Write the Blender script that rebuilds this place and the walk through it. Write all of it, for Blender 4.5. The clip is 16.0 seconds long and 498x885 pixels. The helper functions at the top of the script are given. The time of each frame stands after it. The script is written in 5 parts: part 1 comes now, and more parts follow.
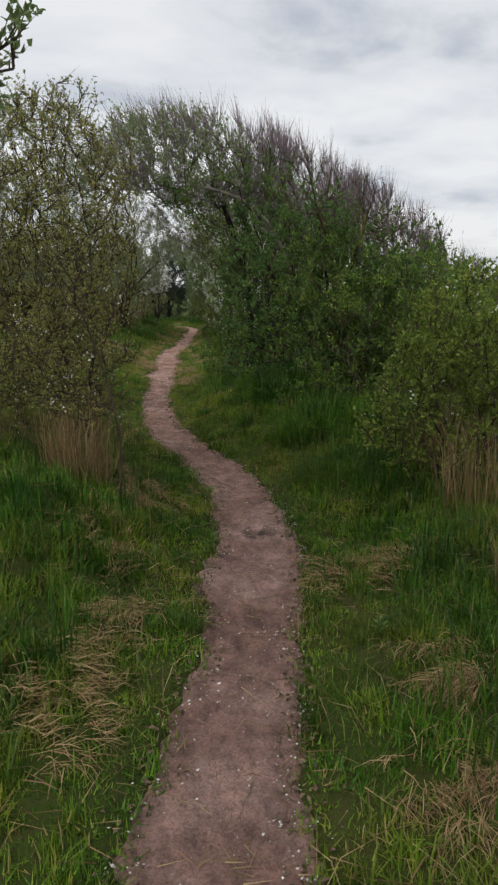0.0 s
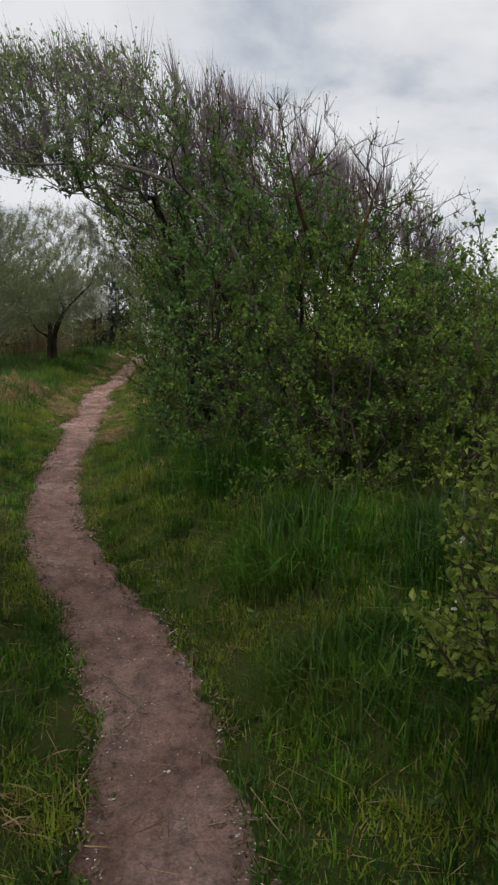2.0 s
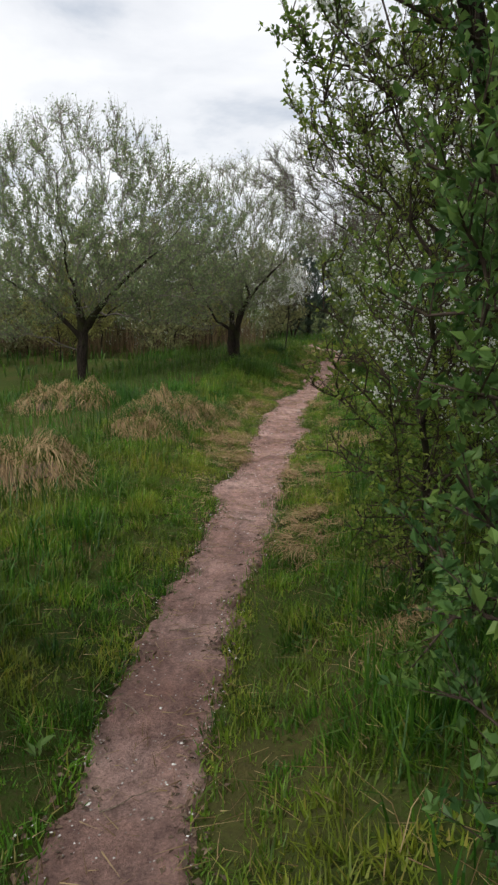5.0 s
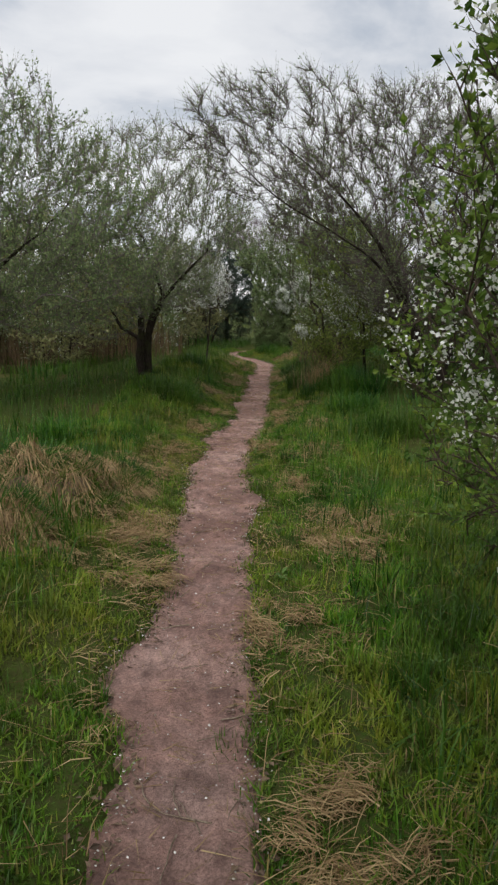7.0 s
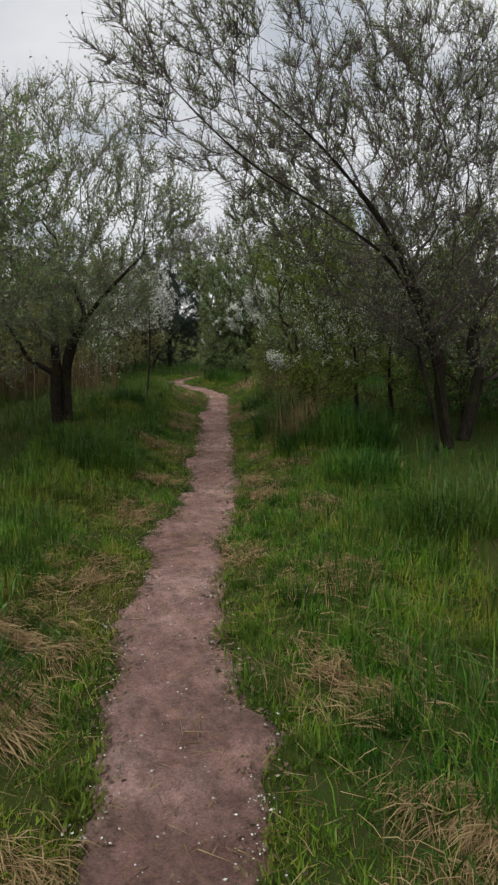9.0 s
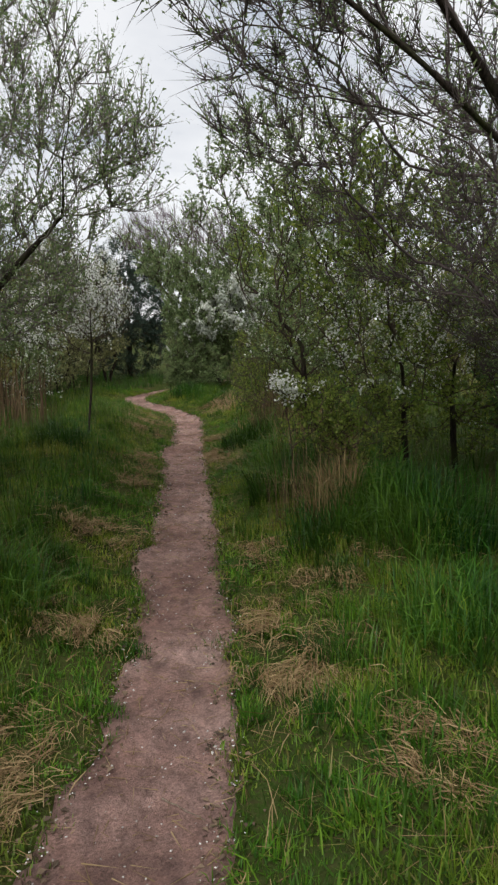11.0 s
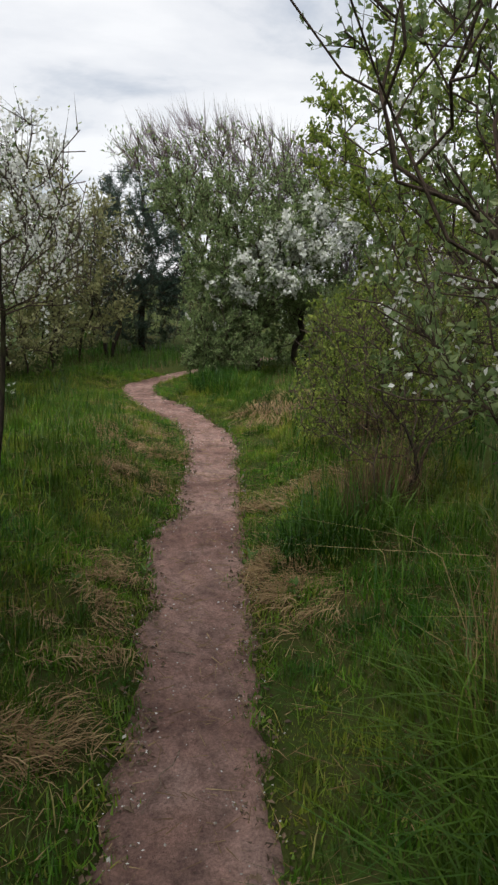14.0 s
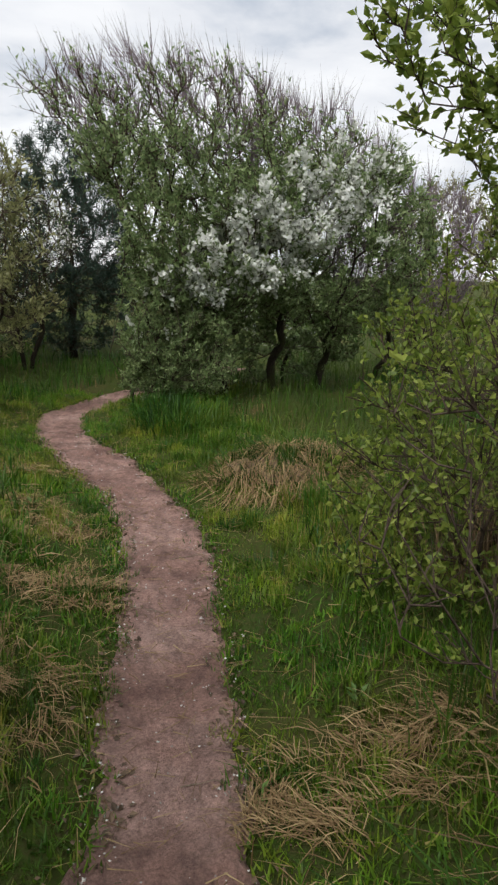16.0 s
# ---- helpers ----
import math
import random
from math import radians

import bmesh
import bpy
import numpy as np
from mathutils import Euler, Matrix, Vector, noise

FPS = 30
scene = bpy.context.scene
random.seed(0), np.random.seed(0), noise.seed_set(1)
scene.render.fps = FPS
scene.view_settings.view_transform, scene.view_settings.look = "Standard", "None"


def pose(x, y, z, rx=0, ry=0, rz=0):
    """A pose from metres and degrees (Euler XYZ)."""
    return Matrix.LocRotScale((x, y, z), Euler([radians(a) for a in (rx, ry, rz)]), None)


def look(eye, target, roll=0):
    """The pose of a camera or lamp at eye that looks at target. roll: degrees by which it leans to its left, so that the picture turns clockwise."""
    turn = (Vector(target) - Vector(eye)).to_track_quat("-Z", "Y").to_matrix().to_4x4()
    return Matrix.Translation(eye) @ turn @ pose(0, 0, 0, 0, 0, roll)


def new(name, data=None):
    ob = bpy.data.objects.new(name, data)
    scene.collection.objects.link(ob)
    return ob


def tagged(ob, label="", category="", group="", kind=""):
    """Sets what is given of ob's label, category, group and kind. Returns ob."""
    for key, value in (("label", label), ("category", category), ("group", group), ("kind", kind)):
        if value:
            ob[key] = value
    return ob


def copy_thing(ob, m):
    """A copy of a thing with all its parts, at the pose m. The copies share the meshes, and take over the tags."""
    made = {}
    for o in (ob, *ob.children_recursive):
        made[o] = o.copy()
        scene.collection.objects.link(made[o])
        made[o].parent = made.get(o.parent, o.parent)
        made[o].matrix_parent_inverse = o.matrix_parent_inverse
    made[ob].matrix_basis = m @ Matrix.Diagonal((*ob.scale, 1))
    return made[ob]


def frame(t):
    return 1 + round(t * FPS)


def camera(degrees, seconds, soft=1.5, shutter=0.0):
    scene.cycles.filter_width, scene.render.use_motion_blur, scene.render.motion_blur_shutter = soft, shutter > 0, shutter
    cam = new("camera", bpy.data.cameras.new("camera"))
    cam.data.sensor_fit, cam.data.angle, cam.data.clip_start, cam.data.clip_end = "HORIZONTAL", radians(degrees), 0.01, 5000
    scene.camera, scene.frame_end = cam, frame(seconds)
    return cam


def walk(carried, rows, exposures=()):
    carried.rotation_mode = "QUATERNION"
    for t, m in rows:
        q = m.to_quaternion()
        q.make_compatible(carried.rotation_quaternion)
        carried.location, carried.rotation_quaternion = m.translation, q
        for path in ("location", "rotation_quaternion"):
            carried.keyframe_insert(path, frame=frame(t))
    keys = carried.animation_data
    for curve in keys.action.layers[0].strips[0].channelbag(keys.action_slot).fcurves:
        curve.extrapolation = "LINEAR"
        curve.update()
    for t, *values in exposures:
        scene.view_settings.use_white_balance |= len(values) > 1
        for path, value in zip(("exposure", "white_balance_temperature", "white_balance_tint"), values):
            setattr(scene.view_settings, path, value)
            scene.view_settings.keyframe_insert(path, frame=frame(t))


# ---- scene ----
# ---------------------------------------------------------------- camera
cam = camera(39.0, 16.0, soft=2.4)
walk(cam, [
    (0.0, pose(-0.771, 0.529, 1.550, 77.65, -0.23, -12.16)),
    (0.5, pose(-0.598, 1.214, 1.551, 78.96, 0.01, -12.75)),
    (1.0, pose(-0.416, 1.899, 1.549, 79.03, -0.20, -14.18)),
    (1.5, pose(-0.243, 2.585, 1.553, 79.39, -0.17, -15.35)),
    (2.0, pose(-0.076, 3.265, 1.553, 79.77, -0.85, -15.96)),
    (2.5, pose(0.051, 3.961, 1.550, 79.34, -0.01, -10.94)),
    (3.0, pose(0.156, 4.678, 1.544, 78.88, -0.14, -6.46)),
    (3.2, pose(0.195, 4.969, 1.547, 79.01, -0.36, -1.86)),
    (5.3, pose(0.332, 8.108, 1.551, 78.09, -0.02, -0.26)),
    (5.5, pose(0.323, 8.406, 1.550, 77.86, 0.19, -0.85)),
    (6.0, pose(0.294, 9.153, 1.554, 78.13, -0.02, -3.22)),
    (6.5, pose(0.266, 9.892, 1.557, 78.41, 0.14, -3.74)),
    (7.0, pose(0.259, 10.612, 1.549, 78.61, -0.50, -7.56)),
    (7.5, pose(0.266, 11.333, 1.549, 78.87, 0.29, -7.44)),
    (8.0, pose(0.321, 12.063, 1.547, 78.79, 0.07, -9.42)),
    (8.5, pose(0.404, 12.803, 1.545, 79.66, 0.08, -9.02)),
    (8.7, pose(0.441, 13.106, 1.548, 79.89, 0.44, -11.06)),
    (10.8, pose(0.985, 16.410, 1.550, 80.54, 0.57, -14.65)),
    (11.0, pose(1.031, 16.722, 1.549, 80.24, 0.92, -14.94)),
    (11.5, pose(1.137, 17.500, 1.555, 80.14, 1.09, -12.97)),
    (12.0, pose(1.257, 18.247, 1.554, 79.76, 0.87, -13.28)),
    (12.5, pose(1.395, 18.960, 1.544, 78.50, 0.84, -12.34)),
    (13.0, pose(1.550, 19.673, 1.555, 77.40, 0.39, -11.89)),
    (13.5, pose(1.693, 20.408, 1.552, 77.05, 0.09, -9.14)),
    (14.0, pose(1.814, 21.145, 1.542, 77.09, -1.02, -12.51)),
    (14.5, pose(1.892, 21.882, 1.547, 77.26, -0.85, -11.96)),
    (15.0, pose(1.996, 22.596, 1.552, 77.14, -1.15, -14.75)),
    (15.5, pose(2.124, 23.288, 1.547, 76.96, -1.18, -14.91)),
    (16.0, pose(2.252, 23.993, 1.547, 76.51, -1.71, -16.70)),
], exposures=[(0.0, -0.12), (1.5, -0.2), (2.6, -0.12), (3.1, 0.15), (5.3, 0.16), (6.5, -0.02), (7.5, -0.12), (8.5, -0.24), (11.0, 0.02), (12.0, 0.04), (13.0, 0.08), (14.0, 0.1), (15.0, 0.03), (16.0, 0.1)])

# ---------------------------------------------------------------- world and sun: bright broken overcast
SUN_EL, SUN_AZ = radians(52), radians(140)
world = bpy.data.worlds.new("overcast_sky")
scene.world = world
world.use_nodes = True
wn, wl = world.node_tree.nodes, world.node_tree.links
wn.clear()


def wnode(kind, **kw):
    n = wn.new(kind)
    for k, v in kw.items():
        n.inputs[k].default_value = v
    return n


coord = wnode("ShaderNodeTexCoord")
sep = wnode("ShaderNodeSeparateXYZ")
wl.new(coord.outputs["Generated"], sep.inputs[0])
lift = wn.new("ShaderNodeMath")
lift.operation = "MAXIMUM"
lift.inputs[1].default_value = 0.0
wl.new(sep.outputs["Z"], lift.inputs[0])
plus = wn.new("ShaderNodeMath")
plus.inputs[1].default_value = 0.18
wl.new(lift.outputs[0], plus.inputs[0])
flat = wn.new("ShaderNodeVectorMath")
flat.operation = "DIVIDE"
pack = wn.new("ShaderNodeCombineXYZ")
for k in range(3):
    wl.new(plus.outputs[0], pack.inputs[k])
wl.new(coord.outputs["Generated"], flat.inputs[0])
wl.new(pack.outputs[0], flat.inputs[1])
cloud = wnode("ShaderNodeTexNoise", Scale=1.5, Detail=9.0, Roughness=0.54, Distortion=0.2)
mapc = wn.new("ShaderNodeMapping")
mapc.inputs["Scale"].default_value = (1.0, 1.15, 0.0)
mapc.inputs["Location"].default_value = (3.1, 0.4, 0.0)
wl.new(flat.outputs[0], mapc.inputs["Vector"])
wl.new(mapc.outputs[0], cloud.inputs["Vector"])
ramp = wn.new("ShaderNodeValToRGB")
ramp.color_ramp.elements[0].position, ramp.color_ramp.elements[0].color = 0.33, (0.56, 0.61, 0.69, 1)
ramp.color_ramp.elements[1].position, ramp.color_ramp.elements[1].color = 0.57, (0.98, 0.985, 1.0, 1)
mid = ramp.color_ramp.elements.new(0.44)
mid.color = (0.85, 0.865, 0.90, 1)
wl.new(cloud.outputs["Fac"], ramp.inputs["Fac"])
sky = wn.new("ShaderNodeTexSky")
sky.sky_type = "NISHITA"
sky.sun_disc = False
sky.sun_elevation, sky.sun_rotation = SUN_EL, SUN_AZ
skybg = wnode("ShaderNodeBackground", Strength=0.10)
cloudbg = wnode("ShaderNodeBackground", Strength=1.0)
wl.new(sky.outputs[0], skybg.inputs["Color"])
wl.new(ramp.outputs["Color"], cloudbg.inputs["Color"])
blend = wnode("ShaderNodeMixShader", Fac=0.88)
wl.new(skybg.outputs[0], blend.inputs[1])
wl.new(cloudbg.outputs[0], blend.inputs[2])
wout = wn.new("ShaderNodeOutputWorld")
wl.new(blend.outputs[0], wout.inputs["Surface"])

sun = new("sun", bpy.data.lights.new("sun", "SUN"))
sun.data.energy, sun.data.angle, sun.data.color = 2.7, radians(35), (1.0, 0.985, 0.97)
sun.matrix_world = look((0, 0, 30), (Vector((0, 0, 30)) - Vector((math.sin(-SUN_AZ) * math.cos(SUN_EL), math.cos(SUN_AZ) * math.cos(SUN_EL), math.sin(SUN_EL)))))


# ---------------------------------------------------------------- materials
def material(name):
    m = bpy.data.materials.new(name)
    m.use_nodes = True
    return m, m.node_tree.nodes, m.node_tree.links, m.node_tree.nodes["Principled BSDF"]


def noise_node(n, l, scale, detail=5.0, rough=0.55, vec=None, stretch=None):
    tex = n.new("ShaderNodeTexNoise")
    tex.inputs["Scale"].default_value = scale
    tex.inputs["Detail"].default_value = detail
    tex.inputs["Roughness"].default_value = rough
    src = n.new("ShaderNodeTexCoord").outputs["Object"] if vec is None else vec
    if stretch:
        mp = n.new("ShaderNodeMapping")
        mp.inputs["Scale"].default_value = stretch
        l.new(src, mp.inputs["Vector"])
        src = mp.outputs[0]
    l.new(src, tex.inputs["Vector"])
    return tex.outputs["Fac"]


def ramp_node(n, l, fac, stops):
    r = n.new("ShaderNodeValToRGB")
    els = r.color_ramp.elements
    els[0].position, els[0].color = stops[0][0], (*stops[0][1], 1)
    els[1].position, els[1].color = stops[-1][0], (*stops[-1][1], 1)
    for p, c in stops[1:-1]:
        els.new(p).color = (*c, 1)
    l.new(fac, r.inputs["Fac"])
    return r.outputs["Color"]


def mix_node(n, l, fac, a, b, how="MIX"):
    m = n.new("ShaderNodeMix")
    m.data_type, m.blend_type = "RGBA", how
    for sock, v in ((m.inputs[0], fac), (m.inputs[6], a), (m.inputs[7], b)):
        if isinstance(v, (int, float)):
            sock.default_value = v
        elif isinstance(v, tuple):
            sock.default_value = (*v, 1)
        else:
            l.new(v, sock)
    return m.outputs[2]


def bump_node(n, l, height, strength, distance, shader):
    b = n.new("ShaderNodeBump")
    b.inputs["Strength"].default_value, b.inputs["Distance"].default_value = strength, distance
    l.new(height, b.inputs["Height"])
    l.new(b.outputs[0], shader.inputs["Normal"])


def leafy(name, stops, rough=0.55, through_light=0.35, patch=None, patch_scale=0.9):
    """Thin leaves or blades: each one its own tint, light shining through, patches of another tint."""
    m, n, l, p = material(name)
    isl = n.new("ShaderNodeNewGeometry").outputs["Random Per Island"]
    col = ramp_node(n, l, isl, stops)
    if patch:
        f = ramp_node(n, l, noise_node(n, l, patch_scale, 4.0), [(0.42, (0, 0, 0)), (0.62, (1, 1, 1))])
        col = mix_node(n, l, f, col, mix_node(n, l, 0.5, col, patch))
        lush = ramp_node(n, l, noise_node(n, l, patch_scale * 3.3, 5.0, 0.6), [(0.36, (0.34, 0.50, 0.42)), (0.5, (0.92, 1.0, 0.95)), (0.66, (1.35, 1.35, 1.1))])
        col = mix_node(n, l, 1.0, col, lush, "MULTIPLY")
    p.inputs["Roughness"].default_value = rough
    p.inputs["Specular IOR Level"].default_value = 0.3
    l.new(col, p.inputs["Base Color"])
    tr = n.new("ShaderNodeBsdfTranslucent")
    l.new(col, tr.inputs["Color"])
    mx = n.new("ShaderNodeMixShader")
    mx.inputs[0].default_value = through_light
    l.new(p.outputs[0], mx.inputs[1])
    l.new(tr.outputs[0], mx.inputs[2])
    l.new(mx.outputs[0], n["Material Output"].inputs["Surface"])
    return m


def bark(name, dark, light, moss=None):
    m, n, l, p = material(name)
    fine = noise_node(n, l, 60, 6.0, 0.65, stretch=(1, 1, 0.25))
    col = ramp_node(n, l, fine, [(0.35, dark), (0.7, light)])
    if moss:
        f = ramp_node(n, l, noise_node(n, l, 5, 4.0), [(0.5, (0, 0, 0)), (0.66, (1, 1, 1))])
        col = mix_node(n, l, f, col, moss)
    l.new(col, p.inputs["Base Color"])
    p.inputs["Roughness"].default_value = 0.95
    p.inputs["Specular IOR Level"].default_value = 0.1
    bump_node(n, l, fine, 0.9, 0.015, p)
    return m


GRASS = leafy("grass_blades", [(0.0, (0.036, 0.100, 0.009)), (0.4, (0.074, 0.185, 0.013)), (0.82, (0.145, 0.270, 0.022)), (0.94, (0.260, 0.245, 0.055)), (1.0, (0.330, 0.255, 0.105))], 0.5, 0.4, (0.270, 0.215, 0.035))
TALL = leafy("tall_grass_blades", [(0.0, (0.020, 0.068, 0.008)), (0.6, (0.040, 0.122, 0.012)), (1.0, (0.095, 0.195, 0.023))], 0.45, 0.4, (0.12, 0.130, 0.022), 0.5)
STRAW = leafy("dry_straw", [(0.0, (0.145, 0.088, 0.040)), (0.5, (0.255, 0.168, 0.078)), (1.0, (0.42, 0.31, 0.155))], 0.65, 0.2)
REED = leafy("brown_reed", [(0.0, (0.075, 0.046, 0.026)), (0.6, (0.15, 0.098, 0.052)), (1.0, (0.27, 0.19, 0.10))], 0.7, 0.15)
LEAF_DARK = leafy("hawthorn_leaf", [(0.0, (0.052, 0.115, 0.036)), (0.6, (0.105, 0.200, 0.056)), (1.0, (0.215, 0.310, 0.088))], 0.5, 0.48, (0.165, 0.215, 0.034), 1.3)
LEAF_MID = leafy("hedge_leaf", [(0.0, (0.069, 0.121, 0.023)), (0.6, (0.127, 0.207, 0.034)), (1.0, (0.241, 0.322, 0.057))], 0.5, 0.4, (0.196, 0.230, 0.034), 1.1)
LEAF_FRESH = leafy("fresh_leaf", [(0.0, (0.105, 0.160, 0.027)), (0.6, (0.195, 0.262, 0.044)), (1.0, (0.350, 0.405, 0.085))], 0.45, 0.5)
LEAF_OLIVE = leafy("olive_bud_leaf", [(0.0, (0.150, 0.156, 0.044)), (0.6, (0.256, 0.263, 0.069)), (1.0, (0.413, 0.400, 0.138))], 0.5, 0.5)
LEAF_PALE = leafy("budding_leaf", [(0.0, (0.149, 0.161, 0.069)), (0.6, (0.253, 0.259, 0.103)), (1.0, (0.391, 0.380, 0.184))], 0.5, 0.5)
LEAF_GREY = leafy("grey_green_leaf", [(0.0, (0.115, 0.170, 0.062)), (0.6, (0.205, 0.285, 0.110)), (1.0, (0.360, 0.430, 0.200))], 0.5, 0.5)
NEEDLE = leafy("pine_needles", [(0.0, (0.022, 0.045, 0.032)), (1.0, (0.055, 0.090, 0.060))], 0.5, 0.1)
PETAL = leafy("white_petals", [(0.0, (0.70, 0.71, 0.64)), (1.0, (0.86, 0.86, 0.83))], 0.6, 0.4)
WEED = leafy("broad_weed_leaf", [(0.0, (0.06, 0.12, 0.025)), (1.0, (0.13, 0.22, 0.05))], 0.5, 0.35)
BARK = bark("dark_bark", (0.013, 0.010, 0.008), (0.060, 0.046, 0.036), (0.042, 0.045, 0.018))
TWIG_DARK = bark("dark_twig_bark", (0.068, 0.053, 0.050), (0.165, 0.132, 0.122))
TWIG = bark("grey_twig_bark", (0.115, 0.098, 0.086), (0.27, 0.235, 0.205))
TWIG_BROWN = bark("brown_twig_bark", (0.042, 0.031, 0.024), (0.125, 0.093, 0.070))
TWIG_PURPLE = bark("purple_brown_twig", (0.135, 0.105, 0.120), (0.29, 0.235, 0.25))
BARK_OCHRE = bark("ochre_lichened_bark", (0.055, 0.040, 0.026), (0.17, 0.12, 0.055), (0.20, 0.14, 0.035))
DEADWOOD = bark("bleached_stick", (0.12, 0.085, 0.06), (0.36, 0.29, 0.22))


def make_soil():
    m, n, l, p = material("grassy_soil")
    big = noise_node(n, l, 0.8, 6.0)
    fine = noise_node(n, l, 40, 6.0, 0.7)
    a = ramp_node(n, l, big, [(0.35, (0.026, 0.062, 0.009)), (0.52, (0.044, 0.080, 0.012)), (0.68, (0.090, 0.080, 0.028))])
    col = mix_node(n, l, ramp_node(n, l, fine, [(0.35, (0, 0, 0)), (0.65, (1, 1, 1))]), a, (0.060, 0.056, 0.022))
    l.new(col, p.inputs["Base Color"])
    p.inputs["Roughness"].default_value = 1.0
    p.inputs["Specular IOR Level"].default_value = 0.05
    bump_node(n, l, fine, 0.8, 0.03, p)
    return m


def make_dirt():
    m, n, l, p = material("trodden_sandy_dirt")
    co = n.new("ShaderNodeTexCoord").outputs["Object"]
    big = noise_node(n, l, 1.6, 5.0, 0.6, co)
    patch = noise_node(n, l, 9.0, 6.0, 0.6, co, (1.0, 0.6, 1.0))
    grit = noise_node(n, l, 90.0, 6.0, 0.8, co)
    a = ramp_node(n, l, big, [(0.34, (0.182, 0.098, 0.078)), (0.5, (0.278, 0.165, 0.136)), (0.68, (0.40, 0.262, 0.224))])
    b = ramp_node(n, l, patch, [(0.32, (0.42, 0.38, 0.36)), (0.47, (0.95, 0.93, 0.92)), (0.66, (1.45, 1.4, 1.36))])
    col = mix_node(n, l, 0.62, a, b, "MULTIPLY")
    scuff = noise_node(n, l, 26.0, 5.0, 0.65, co, (1.0, 0.7, 1.0))
    col = mix_node(n, l, 0.7, col, ramp_node(n, l, scuff, [(0.34, (0.55, 0.5, 0.48)), (0.5, (1, 1, 1)), (0.64, (1.25, 1.22, 1.2))]), "MULTIPLY")
    g = ramp_node(n, l, grit, [(0.34, (0.4, 0.38, 0.36)), (0.5, (1, 1, 1)), (0.66, (1.6, 1.6, 1.6))])
    col = mix_node(n, l, 0.75, col, g, "MULTIPLY")
    # an old damp, scuffed spot on the trail
    far = n.new("ShaderNodeVectorMath")
    far.operation = "DISTANCE"
    far.inputs[1].default_value = (0.22, 4.84, 0.0)
    l.new(co, far.inputs[0])
    wob = n.new("ShaderNodeMath")
    wob.operation = "MULTIPLY_ADD"
    wob.inputs[1].default_value = 0.42
    l.new(patch, wob.inputs[0])
    l.new(far.outputs["Value"], wob.inputs[2])
    spot = ramp_node(n, l, wob.outputs[0], [(0.24, (1, 1, 1)), (0.35, (0, 0, 0))])
    col = mix_node(n, l, spot, col, (0.060, 0.038, 0.030))
    l.new(col, p.inputs["Base Color"])
    p.inputs["Roughness"].default_value = 0.92
    both = n.new("ShaderNodeMath")
    both.operation = "ADD"
    l.new(patch, both.inputs[0])
    l.new(grit, both.inputs[1])
    bump_node(n, l, both.outputs[0], 1.0, 0.02, p)
    return m


def make_shell():
    m, n, l, p = material("shell_chip")
    isl = n.new("ShaderNodeNewGeometry").outputs["Random Per Island"]
    l.new(ramp_node(n, l, isl, [(0.0, (0.22, 0.18, 0.15)), (0.5, (0.45, 0.42, 0.38)), (1.0, (0.75, 0.73, 0.70))]), p.inputs["Base Color"])
    p.inputs["Roughness"].default_value = 0.6
    return m


SOIL, DIRT, SHELL = make_soil(), make_dirt(), make_shell()
LITTER = leafy("dead_leaf_litter", [(0.0, (0.060, 0.042, 0.028)), (1.0, (0.19, 0.13, 0.085))], 0.8, 0.1)

# ---------------------------------------------------------------- helpers for meshes
rng = np.random.default_rng(7)


def np_mesh(name, verts, tris=None, quads=None, mat=None, smooth=False):
    me = bpy.data.meshes.new(name)
    loops, starts = [], []
    at = 0
    for f, k in ((tris, 3), (quads, 4)):
        if f is not None and len(f):
            loops.append(np.asarray(f, np.int32).ravel())
            starts.append(at + np.arange(len(f), dtype=np.int32) * k)
            at += len(f) * k
    loops, starts = np.concatenate(loops), np.concatenate(starts)
    me.vertices.add(len(verts))
    me.vertices.foreach_set("co", np.asarray(verts, np.float32).ravel())
    me.loops.add(len(loops))
    me.loops.foreach_set("vertex_index", loops)
    me.polygons.add(len(starts))
    me.polygons.foreach_set("loop_start", starts)
    me.polygons.foreach_set("use_smooth", np.full(len(starts), smooth))
    me.update(calc_edges=True)
    if mat:
        me.materials.append(mat)
    return me


def unit(v):
    return v / np.maximum(np.linalg.norm(v, axis=-1, keepdims=True), 1e-9)


def side_frame(d):
    ref = np.where(np.abs(d[:, 2:3]) > 0.9, np.array([[1.0, 0, 0]]), np.array([[0, 0, 1.0]]))
    u = unit(np.cross(d, ref))
    return u, np.cross(d, u)


def tubes(a, b, ra, rb, sides):
    """Tapered tubes from a to b, vectorised: vertices and quads."""
    n = len(a)
    u, w = side_frame(unit(b - a))
    ang = np.arange(sides) / sides * 2 * np.pi
    ring = u[:, None] * np.cos(ang)[None, :, None] + w[:, None] * np.sin(ang)[None, :, None]
    v = np.concatenate([a[:, None] + ring * ra[:, None, None], b[:, None] + ring * rb[:, None, None]], 1).reshape(-1, 3)
    i, j = np.arange(sides), (np.arange(sides) + 1) % sides
    q = np.stack([i, j, j + sides, i + sides], 1)[None] + (np.arange(n) * 2 * sides)[:, None, None]
    return v, q.reshape(-1, 4)


def spikes(a, b, r):
    """Three-sided tapering twigs from a to b: vertices and triangles."""
    u, w = side_frame(unit(b - a))
    ang = np.arange(3) / 3 * 2 * np.pi
    ring = a[:, None] + (u[:, None] * np.cos(ang)[None, :, None] + w[:, None] * np.sin(ang)[None, :, None]) * r[:, None, None]
    v = np.concatenate([ring, b[:, None]], 1).reshape(-1, 3)
    t = np.array([[0, 1, 3], [1, 2, 3], [2, 0, 3]])[None] + (np.arange(len(a)) * 4)[:, None, None]
    return v, t.reshape(-1, 3)


